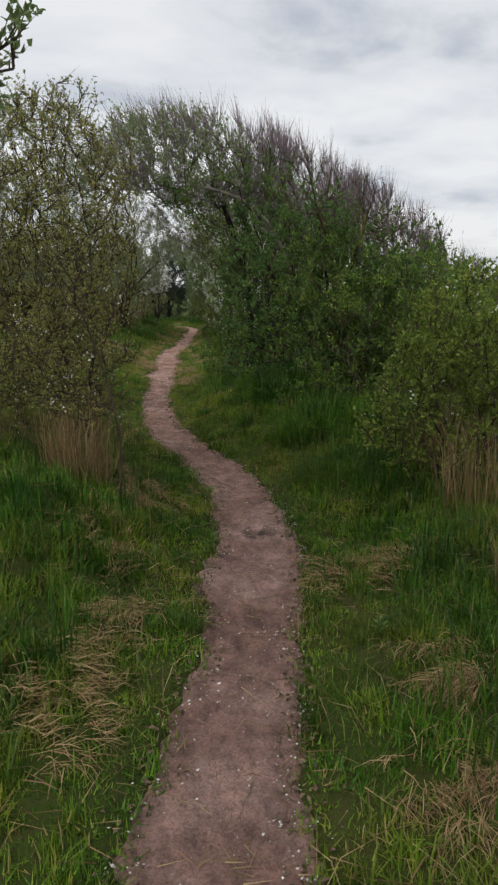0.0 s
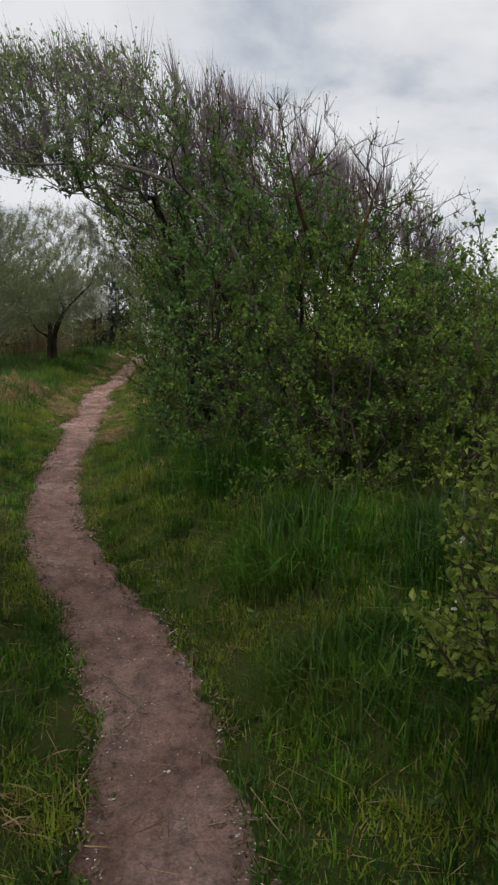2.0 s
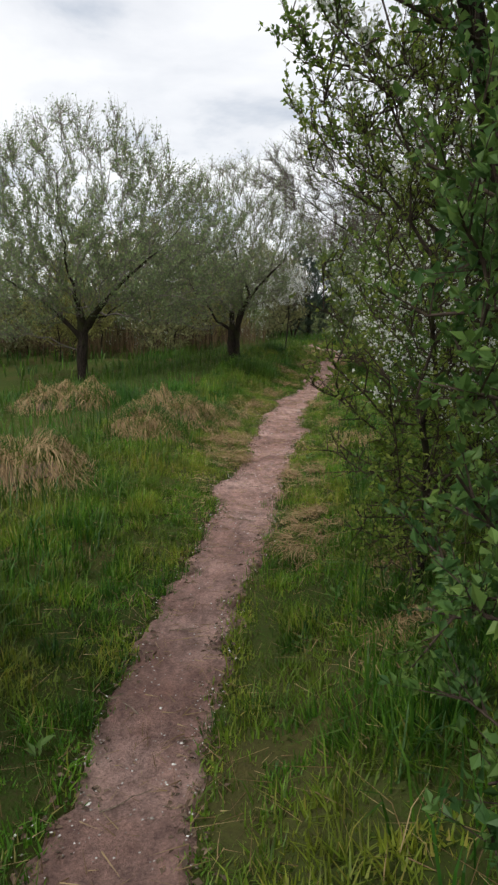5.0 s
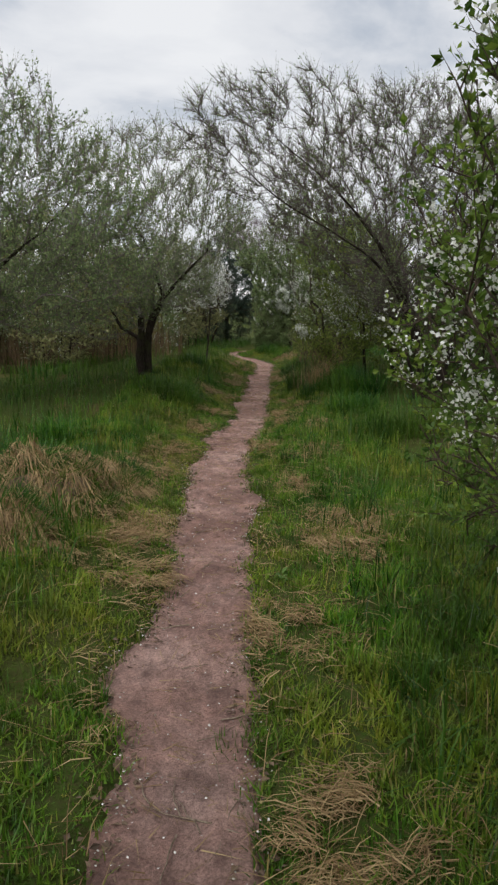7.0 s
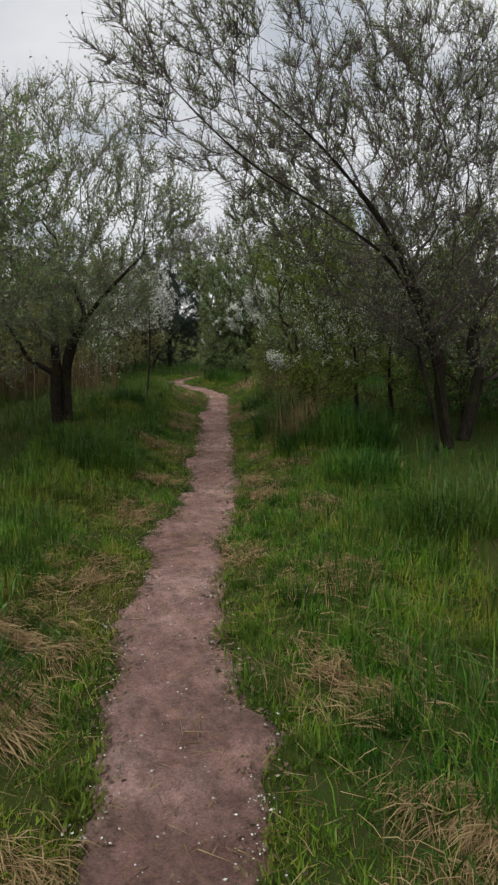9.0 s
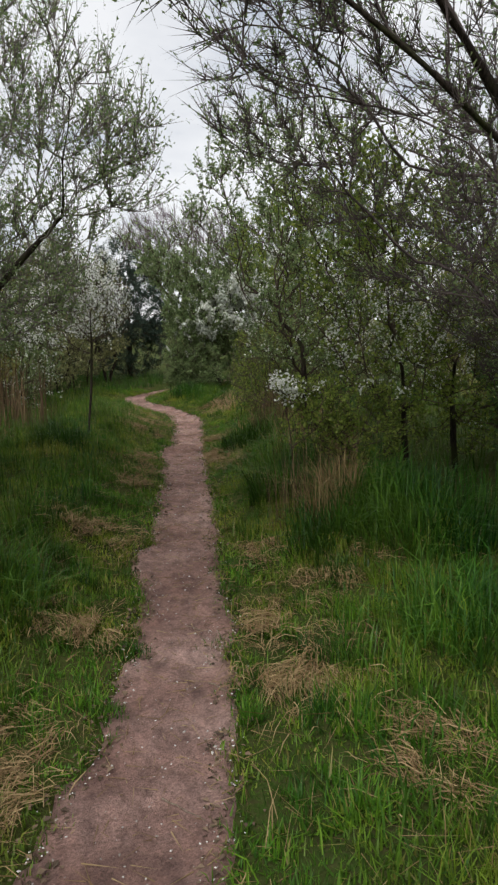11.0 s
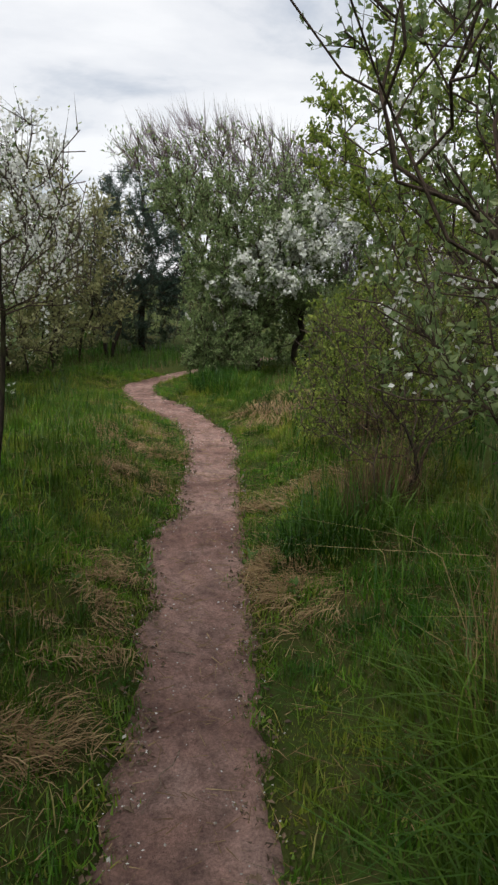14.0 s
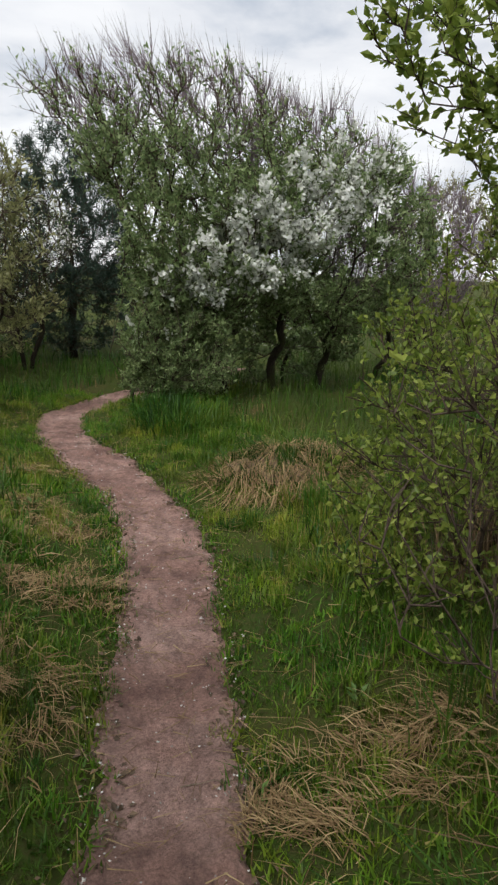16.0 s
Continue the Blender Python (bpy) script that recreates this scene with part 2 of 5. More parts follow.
def leaf_quads(p, d, nrm, length, width, fold=0.25):
    """Folded diamond leaves at p along d: four vertices, two triangles each."""
    s = unit(np.cross(d, nrm))
    up = np.cross(s, d)
    L, W = length[:, None], width[:, None]
    mid = p + d * L * 0.45
    v = np.stack([p, mid + s * W * 0.5 + up * W * fold, p + d * L, mid - s * W * 0.5 + up * W * fold], 1).reshape(-1, 3)
    t = np.array([[0, 1, 2], [0, 2, 3]])[None] + (np.arange(len(p)) * 4)[:, None, None]
    return v, t.reshape(-1, 3)


def part(name, mesh, parent, label=""):
    ob = new(name, mesh)
    ob.parent = parent
    if label:
        ob["label"] = label
    return ob


# ---------------------------------------------------------------- the lie of the land
TRAIL = [(-3, -1.75), (0, -1.02), (2.1, -0.49), (2.7, -0.34), (3.55, -0.085), (4.23, 0.10), (4.7, 0.175), (5.3, 0.25), (6.0, 0.295), (6.7, 0.215), (7.3, 0.085),
         (8.3, -0.05), (8.9, -0.05), (9.4, -0.02), (9.8, 0.01), (10.4, 0.05), (10.8, 0.085), (11.3, 0.15), (12.0, 0.265), (13.1, 0.38), (13.8, 0.47), (15.0, 0.61), (16.4, 0.79), (17.0, 0.86),
         (18.3, 1.08), (19.1, 1.33), (19.7, 1.47), (20.8, 1.68), (22.3, 1.95), (25.0, 2.42), (26.5, 2.73), (27.2, 2.84), (28.0, 2.96), (28.6, 2.94),
         (29.2, 2.82), (30.1, 2.60), (31.0, 2.44), (31.6, 2.47), (32.2, 2.75), (33.0, 3.35), (34.0, 4.2), (36.0, 6.0)]
TY, TX = np.array([p[0] for p in TRAIL]), np.array([p[1] for p in TRAIL])


def soft(a, k):
    return np.convolve(np.pad(a, k, mode="edge"), np.ones(2 * k + 1) / (2 * k + 1), "valid")


FINE_Y = np.linspace(-3, 36, 1301)
FINE_X = soft(np.interp(FINE_Y, TY, TX), 8)


def waves(x, y, seed, scale):
    """Cheap smooth noise in -1..1 from a few turned sine waves."""
    r = np.random.default_rng(seed)
    out = 0
    for k in range(6):
        a, f, ph = r.uniform(0, 2 * np.pi), r.uniform(0.6, 1.9) / scale, r.uniform(0, 6.28)
        out = out + np.sin((x * np.cos(a) + y * np.sin(a)) * f * 2 * np.pi + ph)
    return out / 3.2


def trail_x(y):
    return np.interp(y, FINE_Y, FINE_X)


# places where the turf is worn back: y, how far, half its length
BITES = {-1: [(2.2, 0.06, 0.35), (4.2, 0.09, 0.35), (13.35, 0.15, 0.32), (17.0, 0.10, 0.35), (18.6, 0.09, 0.4), (21.25, 0.12, 0.28), (25.0, 0.08, 0.55)],
         1: [(4.9, 0.04, 0.4), (10.5, -0.06, 1.6), (16.0, 0.15, 0.16), (29.6, 0.06, 0.5)]}


def half_width(y, side):
    w = 0.205 + 0.05 * np.exp(-((y - 15.7) / 0.7) ** 2) + 0.03 * np.exp(-((y - 19.0) / 0.5) ** 2)
    for at, reach, wide in BITES[side]:
        w = w + reach * np.exp(-((y - at) / wide) ** 4)
    return w + 0.022 * waves(y, 3.7 * side + 0 * y, 11 + side, 0.9) + 0.027 * waves(y, 1.3 * side + 0 * y, 21 + side, 0.25) + 0.018 * waves(y, 0.3 * side + 0 * y, 41 + side, 0.09)


def off_trail(x, y):
    """Signed metres beyond the trail's edge."""
    c = x - trail_x(y)
    return np.abs(c) - np.where(c > 0, half_width(y, 1), half_width(y, -1))


BANK_L = ([-5, 3.5, 4.6, 7.0, 9.0, 13.0, 14.6, 17.0, 19.0, 21.5, 26.0, 29.0, 36.0], [0.05, 0.10, 0.34, 0.32, 0.15, 0.12, 0.18, 0.18, 0.12, 0.28, 0.30, 0.12, 0.03])
BANK_R = ([-5, 3.5, 5.0, 6.5, 9.5, 11.0, 17.0, 19.5, 20.6, 26.5, 28.5, 36.0], [0.05, 0.10, 0.22, 0.38, 0.40, 0.14, 0.06, 0.12, 0.28, 0.28, 0.10, 0.0])


def land(x, y):
    """Height of the ground: the trail lies low between uneven grassy banks."""
    e = off_trail(x, y)
    far = np.clip(e / 1.2, 0, 1)
    verge = 0.03 * np.clip((e + 0.02) / 0.08, 0, 1) - 0.025
    rise = np.clip((e - 0.10) / 1.0, 0, 1)
    rise = rise * rise * (3 - 2 * rise) * np.where(x > trail_x(y), np.interp(y, *BANK_R), np.interp(y, *BANK_L) * (1 - 0.7 * np.clip((e - 2.2) / 2, 0, 1)))
    lumps = np.clip((e - 0.02) / 0.3, 0, 1) * (0.020 * waves(x, y, 6, 0.4) + 0.016 * waves(x, y, 7, 0.22)) * np.clip(2 - e / 4, 0, 1)
    return verge + rise + far * (0.05 * waves(x, y, 5, 2.3) + 0.03) + lumps


def grid_mesh(name, xs, ys, zfun, mat):
    X, Y = np.meshgrid(xs, ys)
    v = np.stack([X.ravel(), Y.ravel(), zfun(X.ravel(), Y.ravel())], 1)
    nx, ny = len(xs), len(ys)
    i = (np.arange(ny - 1)[:, None] * nx + np.arange(nx - 1)[None]).ravel()
    return np_mesh(name, v, quads=np.stack([i, i + 1, i + nx + 1, i + nx], 1), mat=mat, smooth=True)


xs = np.concatenate([-np.geomspace(3000, 6.2, 26), np.arange(-6, 8.01, 0.13), np.geomspace(8.3, 3000, 26)])
ys = np.concatenate([-np.geomspace(3000, 3.2, 24), np.arange(-3, 36.01, 0.13), np.geomspace(36.3, 3000, 26)])
ground = tagged(new("ground", grid_mesh("ground", xs, ys, lambda x, y: land(x, y) - 0.06 * np.clip((0.10 - off_trail(x, y)) / 0.1, 0, 1), SOIL)),
                "dark mossy soil under rough meadow grass", "ground", kind="structure")

# the trail: a shallow trodden ribbon with ragged edges, slightly dished
py = np.arange(-3, 35.5, 0.045)
cs = np.linspace(-1, 1, 25)
PC = trail_x(py)
tang = np.gradient(PC, py)
nx_, ny_ = 1 / np.sqrt(1 + tang ** 2), -tang / np.sqrt(1 + tang ** 2)
wl_, wr_ = half_width(py, -1) + 0.05, half_width(py, 1) + 0.05
offs = np.where(cs[None] < 0, cs[None] * wl_[:, None], cs[None] * wr_[:, None])
RX, RY = PC[:, None] + offs * nx_[:, None], py[:, None] + offs * ny_[:, None]
RZ = -0.006 - 0.014 * (1 - cs[None] ** 2) - 0.035 * np.clip((np.abs(cs[None]) - 0.86) / 0.14, 0, 1) + 0.007 * waves(RX, RY, 31, 0.35) + 0.004 * waves(RX, RY, 32, 0.14)
nc = len(cs)
qi = (np.arange(len(py) - 1)[:, None] * nc + np.arange(nc - 1)[None]).ravel()
path = tagged(new("dirt_path", np_mesh("dirt_path", np.stack([RX.ravel(), RY.ravel(), RZ.ravel()], 1), quads=np.stack([qi, qi + 1, qi + nc + 1, qi + nc], 1), mat=DIRT, smooth=True)),
              "narrow trodden footpath of pinkish brown sandy dirt", "path", kind="structure")


# ---------------------------------------------------------------- shrubs and trees
def in_blobs(blobs, n, r, edge=0.55):
    """Points inside a union of ellipsoids (centre, radii), denser towards the skin."""
    vol = np.array([b[3] * b[4] * b[5] for b in blobs])
    k = r.choice(len(blobs), n, p=vol / vol.sum())
    B = np.array(blobs)[k]
    d = unit(r.normal(size=(n, 3)))
    return B[:, :3] + d * (r.uniform(0, 1, (n, 1)) ** (1 / 3 * edge)) * B[:, 3:]


def grow(stems, tips, r, pull=0.32, step=0.24, bow=0.05):
    """A branching skeleton: each tip joins the nearest limb, short ways to the ground preferred."""
    cap = sum(len(s) for s in stems) + len(tips) * 14
    pos, par, run, low = np.zeros((cap, 3)), np.full(cap, -1), np.zeros(cap), np.zeros(cap)
    n = 0
    for s in stems:
        for k, p in enumerate(s):
            pos[n] = p
            if k:
                par[n], run[n] = n - 1, run[n - 1] + np.linalg.norm(pos[n] - pos[n - 1])
            low[n] = 3.0 if k < len(s) * 0.45 else 0.0
            n += 1
    start = np.mean([s[-1] for s in stems], axis=0)
    for t in tips[np.argsort(np.linalg.norm(tips - start, axis=1))]:
        d = np.linalg.norm(pos[:n] - t, axis=1)
        j = int(np.argmin(d + pull * run[:n] + low[:n] + 0.5 * np.maximum(pos[:n, 2] - t[2], 0)))
        k = min(12, max(1, int(math.ceil(d[j] / step))))
        p0 = pos[j].copy()
        bend = r.normal(size=3) * bow * d[j] + np.array([0, 0, -0.10 * d[j]])
        last = j
        for i in range(1, k + 1):
            f = i / k
            q = p0 + (t - p0) * f + bend * math.sin(math.pi * f) + (r.normal(size=3) * 0.007 if i < k else 0)
            pos[n], par[n], run[n] = q, last, run[last] + np.linalg.norm(q - pos[last])
            last = n
            n += 1
    return pos[:n], par[:n]


def limb_tube(p, rr, sides):
    """One unbroken tapering tube along a chain of points, its knots and flutes uneven."""
    d = unit(np.gradient(p, axis=0))
    u = unit(np.cross(d, np.array([[0.31, 1.0, 0.17]])))
    s = np.cross(d, u)
    ang = np.arange(sides) / sides * 2 * np.pi
    uneven = 1 + 0.10 * np.sin(3 * ang[None] + 5 * p[:, 2:3]) + 0.06 * np.sin(2 * ang[None] + 23 * p[:, 2:3])
    ring = (u[:, None] * np.cos(ang)[None, :, None] + s[:, None] * np.sin(ang)[None, :, None]) * (rr[:, None] * uneven)[:, :, None]
    i, j = np.arange(sides), (np.arange(sides) + 1) % sides
    q = np.stack([i, j, j + sides, i + sides], 1)[None] + (np.arange(len(p) - 1) * sides)[:, None, None]
    return (p[:, None] + ring).reshape(-1, 3), q.reshape(-1, 4)


def rounded(stem, step=0.11):
    """The same stem with its corners rounded off (a Catmull-Rom curve through its points)."""
    p = np.array(stem, float)
    p = np.vstack([2 * p[0] - p[1], p, 2 * p[-1] - p[-2]])
    out = [p[1]]
    for i in range(1, len(p) - 2):
        k = max(1, int(round(np.linalg.norm(p[i + 1] - p[i]) / step)))
        for j in range(1, k + 1):
            f = j / k
            out.append(0.5 * (2 * p[i] + (p[i + 1] - p[i - 1]) * f + (2 * p[i - 1] - 5 * p[i] + 4 * p[i + 1] - p[i + 2]) * f ** 2 + (3 * p[i] - p[i - 1] - 3 * p[i + 1] + p[i + 2]) * f ** 3))
    return out


def wiggle_stem(base, top, r, n=6, amp=0.06):
    f = np.linspace(0, 1, n)[:, None]
    base, top = np.array(base, float), np.array(top, float)
    p = base + (top - base) * f + r.normal(size=(n, 3)) * amp * np.sin(np.pi * f)
    return [tuple(q) for q in p]


def shrub(name, label, category, stems, blobs, tips=260, trunk_r=0.05, tip_r=0.0022, seed=1, twigs=4, twig_len=(0.08, 0.22), twig_dir=(0, 0, 0.5),
          leaves=7, leaf=(0.026, 0.048), leaf_mat=None, leaf_keep=None, bloom=None, blooms=7, bloom_size=0.016, twig_mat=None, bark_mat=None,
          keep=None, group="", thin=0.003, edge=0.55, twig_wild=0.8, leaf_up=0.4, pull=0.5, clear=0.3, slim=0.6, flat_leaf=False, sides=4, taper=0.72):
    """A woody plant: stems, a branching skeleton through the given volume, twigs, leaves and blossom."""
    r = np.random.default_rng(seed)
    stems = [[(st[0][0], st[0][1], float(land(st[0][0], st[0][1])) - 0.05)] + [q for q in st[1:] if q[2] > float(land(q[0], q[1])) + 0.02] for st in stems]
    P = in_blobs(blobs, tips * 3, r, edge)
    ok = (P[:, 2] > 0.10 + land(P[:, 0], P[:, 1])) & ~((off_trail(P[:, 0], P[:, 1]) < clear) & (P[:, 2] < 2.35))
    if keep is not None:
        ok &= keep(P)
    P = P[ok][:tips]
    pos, par = grow([rounded(s) for s in stems], P, r, pull)
    n = len(pos)
    w = np.zeros(n)
    kids = np.bincount(par[par >= 0], minlength=n)
    w[kids == 0] = 1
    for i in range(n - 1, -1, -1):
        if par[i] >= 0:
            w[par[i]] += w[i]
    rad = tip_r + (trunk_r - tip_r) * (w / w.max()) ** taper
    base = np.array(stems[0][0], float)
    root = new(name)
    root.location = base
    tagged(root, label, category, group)
    # which limb each piece of wood belongs to: 0 the trunks by stem, then each main limb, the rest is twigs
    limb = np.full(n, -1)
    heavy = np.full(n, -1)
    for i in np.argsort(w, kind="stable"):
        if par[i] >= 0:
            heavy[par[i]] = i
    stem_no = -1
    for i in range(n):
        if par[i] < 0:
            stem_no += 1
            limb[i] = stem_no
        elif heavy[par[i]] == i and limb[par[i]] >= 0 and (limb[par[i]] >= 50 or rad[i] > trunk_r * 0.40):
            limb[i] = limb[par[i]]
        elif limb[par[i]] >= 0 and w[i] >= max(14, 0.03 * w.max()):
            limb[i] = 50 + i
    e = np.nonzero(par >= 0)[0]
    a, b = pos[par[e]] - base, pos[e] - base
    ra, rb = np.where(limb[par[e]] == limb[e], rad[par[e]], np.minimum(rad[par[e]], rad[e] * 1.3)), rad[e]
    bm_, tm_ = bark_mat or BARK, twig_mat or TWIG_BROWN
    for k in np.unique(limb[e]):
        m = limb[e] == k
        is_trunk = 0 <= k < 50
        solid = is_trunk or rb[m].mean() > 0.010
        if k < 0:
            v, q = tubes(a[m], b[m], ra[m], rb[m], sides)
        else:
            first = e[m][0]
            v, q = limb_tube(np.vstack([a[m][:1], b[m]]), np.append(rad[first] * (1.25 if k >= 50 else 1.0), rb[m]), 10 if is_trunk else (7 if solid else sides + 1))
        pname = "trunk" if is_trunk else ("limb" if k >= 50 else "branch_tracery")
        ob = part(pname, np_mesh(pname, v, quads=q, mat=bm_ if solid else tm_, smooth=True), root)
        if k < 0:
            tagged(ob, kind="stuff")
    # twigs on the thin wood
    fine = np.nonzero((w <= 3) & (par >= 0))[0]
    src = np.repeat(fine, twigs)
    k = len(src)
    along = r.uniform(0, 1, (k, 1))
    p0 = pos[par[src]] * (1 - along) + pos[src] * along
    d = unit(unit(pos[src] - pos[par[src]]) * 0.7 + r.normal(size=(k, 3)) * twig_wild * 0.6 + np.array(twig_dir))
    ln = r.uniform(*twig_len, (k, 1))
    p1 = p0 + d * ln
    free = ~((off_trail(p1[:, 0], p1[:, 1]) < clear + (0.12 if clear > 0.25 else 0.03)) & (p1[:, 2] < 2.3)) & (p1[:, 2] > 0.02 + land(p1[:, 0], p1[:, 1]))
    p0, p1, d, ln = p0[free], p1[free], d[free], ln[free]
    k = len(p0)
    v, t = spikes(p0 - base, p1 - base, np.full(k, thin))
    tagged(part("twig_mass", np_mesh("twig_mass", v, tris=t, mat=tm_), root), kind="stuff")
    if leaves:
        idx = np.repeat(np.arange(k), leaves)
        if leaf_keep is not None:
            idx = idx[r.uniform(size=len(idx)) < leaf_keep(p1[idx])]
        m = len(idx)
        if m:
            s = r.choice([0.2, 0.5, 0.8], (m, 1)) + r.normal(size=(m, 1)) * 0.06
            lp = p0[idx] + d[idx] * ln[idx] * s
            ld = unit(d[idx] * 0.55 + r.normal(size=(m, 3)) * 0.75 + np.array([0, 0, 0.15]))
            nr = unit(r.normal(size=(m, 3)) * 0.7 + np.array([0, 0, leaf_up]))
            L = r.uniform(*leaf, m)
            v, t = leaf_quads(lp - base, ld, nr, L, L * r.uniform(slim - 0.1, slim + 0.1, m))
            if flat_leaf:
                v = v.reshape(-1, 4, 3)[:, [0, 1, 2]].reshape(-1, 3)
                t = np.arange(m * 3).reshape(-1, 3)
            tagged(part("foliage", np_mesh("foliage", v, tris=t, mat=leaf_mat or LEAF_DARK), root), kind="stuff")
    if bloom is not None:
        pick = np.nonzero(r.uniform(size=k) < bloom(p1))[0]
        if len(pick):
            idx = np.repeat(pick, blooms)
            m = len(idx)
            c = p0[idx] + d[idx] * ln[idx] * r.uniform(0.3, 1.1, (m, 1)) + r.normal(size=(m, 3)) * 0.018
            ld = unit(r.normal(size=(m, 3)))
            L = bloom_size * r.uniform(0.8, 1.4, m)
            v, t = leaf_quads(c - base, ld, unit(r.normal(size=(m, 3)) + np.array([0, 0, 0.5])), L, L * 0.95, 0.1)
            tagged(part("blossom", np_mesh("blossom", v, tris=t, mat=PETAL), root, "small white blossom"), kind="stuff")
    return root


def ramp01(z, z0, z1):
    return np.clip((z - z0) / (z1 - z0), 0, 1)


def speck(p, seed, scale):
    return waves(p[:, 0] + 0.7 * p[:, 2], p[:, 1] - 0.6 * p[:, 2], seed, scale)


R_ = np.random.default_rng(40)

# --- first stretch: a wind-shaped thicket leaning over the trail, bushes on both sides
hedge_roof = lambda p: p[:, 2] < np.interp(p[:, 0], [-1.5, 0.3, 1.6, 3.2, 5.0], [3.7, 3.45, 3.15, 2.2, 1.05]) - 0.10 * np.abs(p[:, 1] - 9.8)
clear_side = lambda p: (p[:, 2] > 2.5) | (p[:, 0] > np.maximum(0.70, 0.52 + 0.30 * (p[:, 1] - 8.6)))
shrub("hawthorn_thicket", "dense wind-shaped hawthorn thicket in dark leaf overhanging the path", "shrub",
      [wiggle_stem((1.85, 8.9, 0), (1.3, 9.1, 1.3), R_), wiggle_stem((2.1, 9.3, 0), (1.8, 9.4, 1.4), R_), wiggle_stem((1.8, 9.6, 0), (1.2, 9.8, 1.6), R_), wiggle_stem((2.3, 8.7, 0), (2.4, 8.6, 1.1), R_)],
      [(1.65, 8.9, 1.35, 1.05, 1.4, 1.75), (1.15, 9.2, 2.5, 1.25, 1.1, 0.95), (2.6, 8.8, 1.4, 1.2, 1.5, 1.4), (1.25, 8.0, 1.3, 0.6, 0.7, 1.2), (1.0, 9.3, 1.4, 0.4, 0.6, 1.1)],
      tips=1030, trunk_r=0.06, seed=3, twigs=5, leaves=11, leaf=(0.022, 0.042), keep=lambda p: hedge_roof(p) & clear_side(p), leaf_mat=LEAF_DARK,
      leaf_keep=lambda p: 1 - 0.85 * ramp01(p[:, 2] + 0.4 * np.maximum(p[:, 0] - 1.2, 0), 2.45, 3.2))
shrub("hawthorn_bush", "light green hawthorn fringe with first white blossom at the trail's edge", "shrub",
      [wiggle_stem((1.2, 10.85, 0), (1.1, 10.8, 1.1), R_, 6, 0.03), wiggle_stem((1.4, 11.1, 0), (1.3, 11.1, 1.2), R_, 6, 0.03)],
      [(1.02, 10.7, 1.35, 0.42, 0.5, 1.05), (1.05, 10.8, 2.3, 0.5, 0.45, 0.45)], tips=340, trunk_r=0.02, tip_r=0.0018, seed=6, twigs=4, leaves=6, leaf=(0.017, 0.032), leaf_mat=LEAF_FRESH, clear=0.25, keep=lambda p: p[:, 0] > 0.6,
      bloom=lambda p: 0.6 * ((speck(p, 28, 0.24) > 0.2) & (p[:, 2] > 1.4)), blooms=9, bloom_size=0.014)
shrub("hawthorn_thicket", "low wind-cut hawthorn in fresh green leaf beside the thicket", "shrub",
      [wiggle_stem((3.2, 8.6, 0), (3.1, 8.4, 0.8), R_), wiggle_stem((3.5, 8.9, 0), (3.8, 8.7, 0.7), R_)],
      [(3.4, 8.4, 1.0, 1.2, 1.4, 1.25), (4.7, 8.6, 0.75, 1.2, 1.3, 1.0)], tips=620, trunk_r=0.05, seed=4, twigs=5, leaves=8, leaf=(0.026, 0.052), keep=hedge_roof, leaf_mat=LEAF_MID)
shrub("hawthorn_bush", "leafy hawthorn bush in front of the dark thicket", "shrub",
      [wiggle_stem((2.0, 7.3, 0), (1.8, 7.2, 0.6), R_), wiggle_stem((2.15, 7.1, 0), (2.4, 7.0, 0.7), R_)],
      [(2.0, 7.3, 0.95, 0.75, 0.7, 0.75), (2.9, 6.9, 0.9, 0.9, 0.8, 0.8), (1.6, 7.9, 1.2, 0.5, 0.6, 0.75), (1.25, 7.3, 0.55, 0.35, 0.35, 0.3), (1.7, 7.6, 1.65, 0.55, 0.4, 0.45), (2.4, 7.4, 1.5, 0.6, 0.4, 0.4)], tips=700, trunk_r=0.024, seed=5, twigs=5, leaves=9, leaf=(0.019, 0.037), leaf_mat=LEAF_MID)
bare_roof = lambda p: (p[:, 2] < np.interp(p[:, 0], [-1.5, 0.3, 1.6, 3.2, 5.0], [3.7, 3.65, 3.5, 2.65, 1.35]))
for k, (bx, blobs) in enumerate([(1.3, [(0.6, 9.9, 3.15, 1.3, 0.6, 0.6)]), (2.2, [(2.0, 9.9, 2.8, 1.0, 0.6, 0.7)]), (3.2, [(3.2, 9.9, 2.4, 0.9, 0.6, 0.7)]), (4.4, [(4.6, 9.9, 1.6, 1.1, 0.6, 0.65)])]):
    shrub("bare_thorn_shrub", "leafless purple-brown thorn shrub with upright wind-swept twigs", "shrub",
          [wiggle_stem((bx, 10.0, 0), (bx, 10.0, 1.0 if bx < 4 else 0.6), R_), wiggle_stem((bx + 0.3, 10.1, 0), (bx + 0.3, 10.1, 1.0 if bx < 4 else 0.6), R_)],
          blobs, tips=420, trunk_r=0.035, seed=10 + k, twigs=8, twig_len=(0.18, 0.46), twig_dir=(-0.3, 0, 1.5), twig_wild=0.5, leaves=1, leaf=(0.012, 0.022),
          leaf_mat=LEAF_PALE, leaf_keep=lambda p: 0.5 + 0 * p[:, 0], twig_mat=TWIG_PURPLE, keep=bare_roof, group="bare shrubs on the thicket's crest", thin=0.0042)
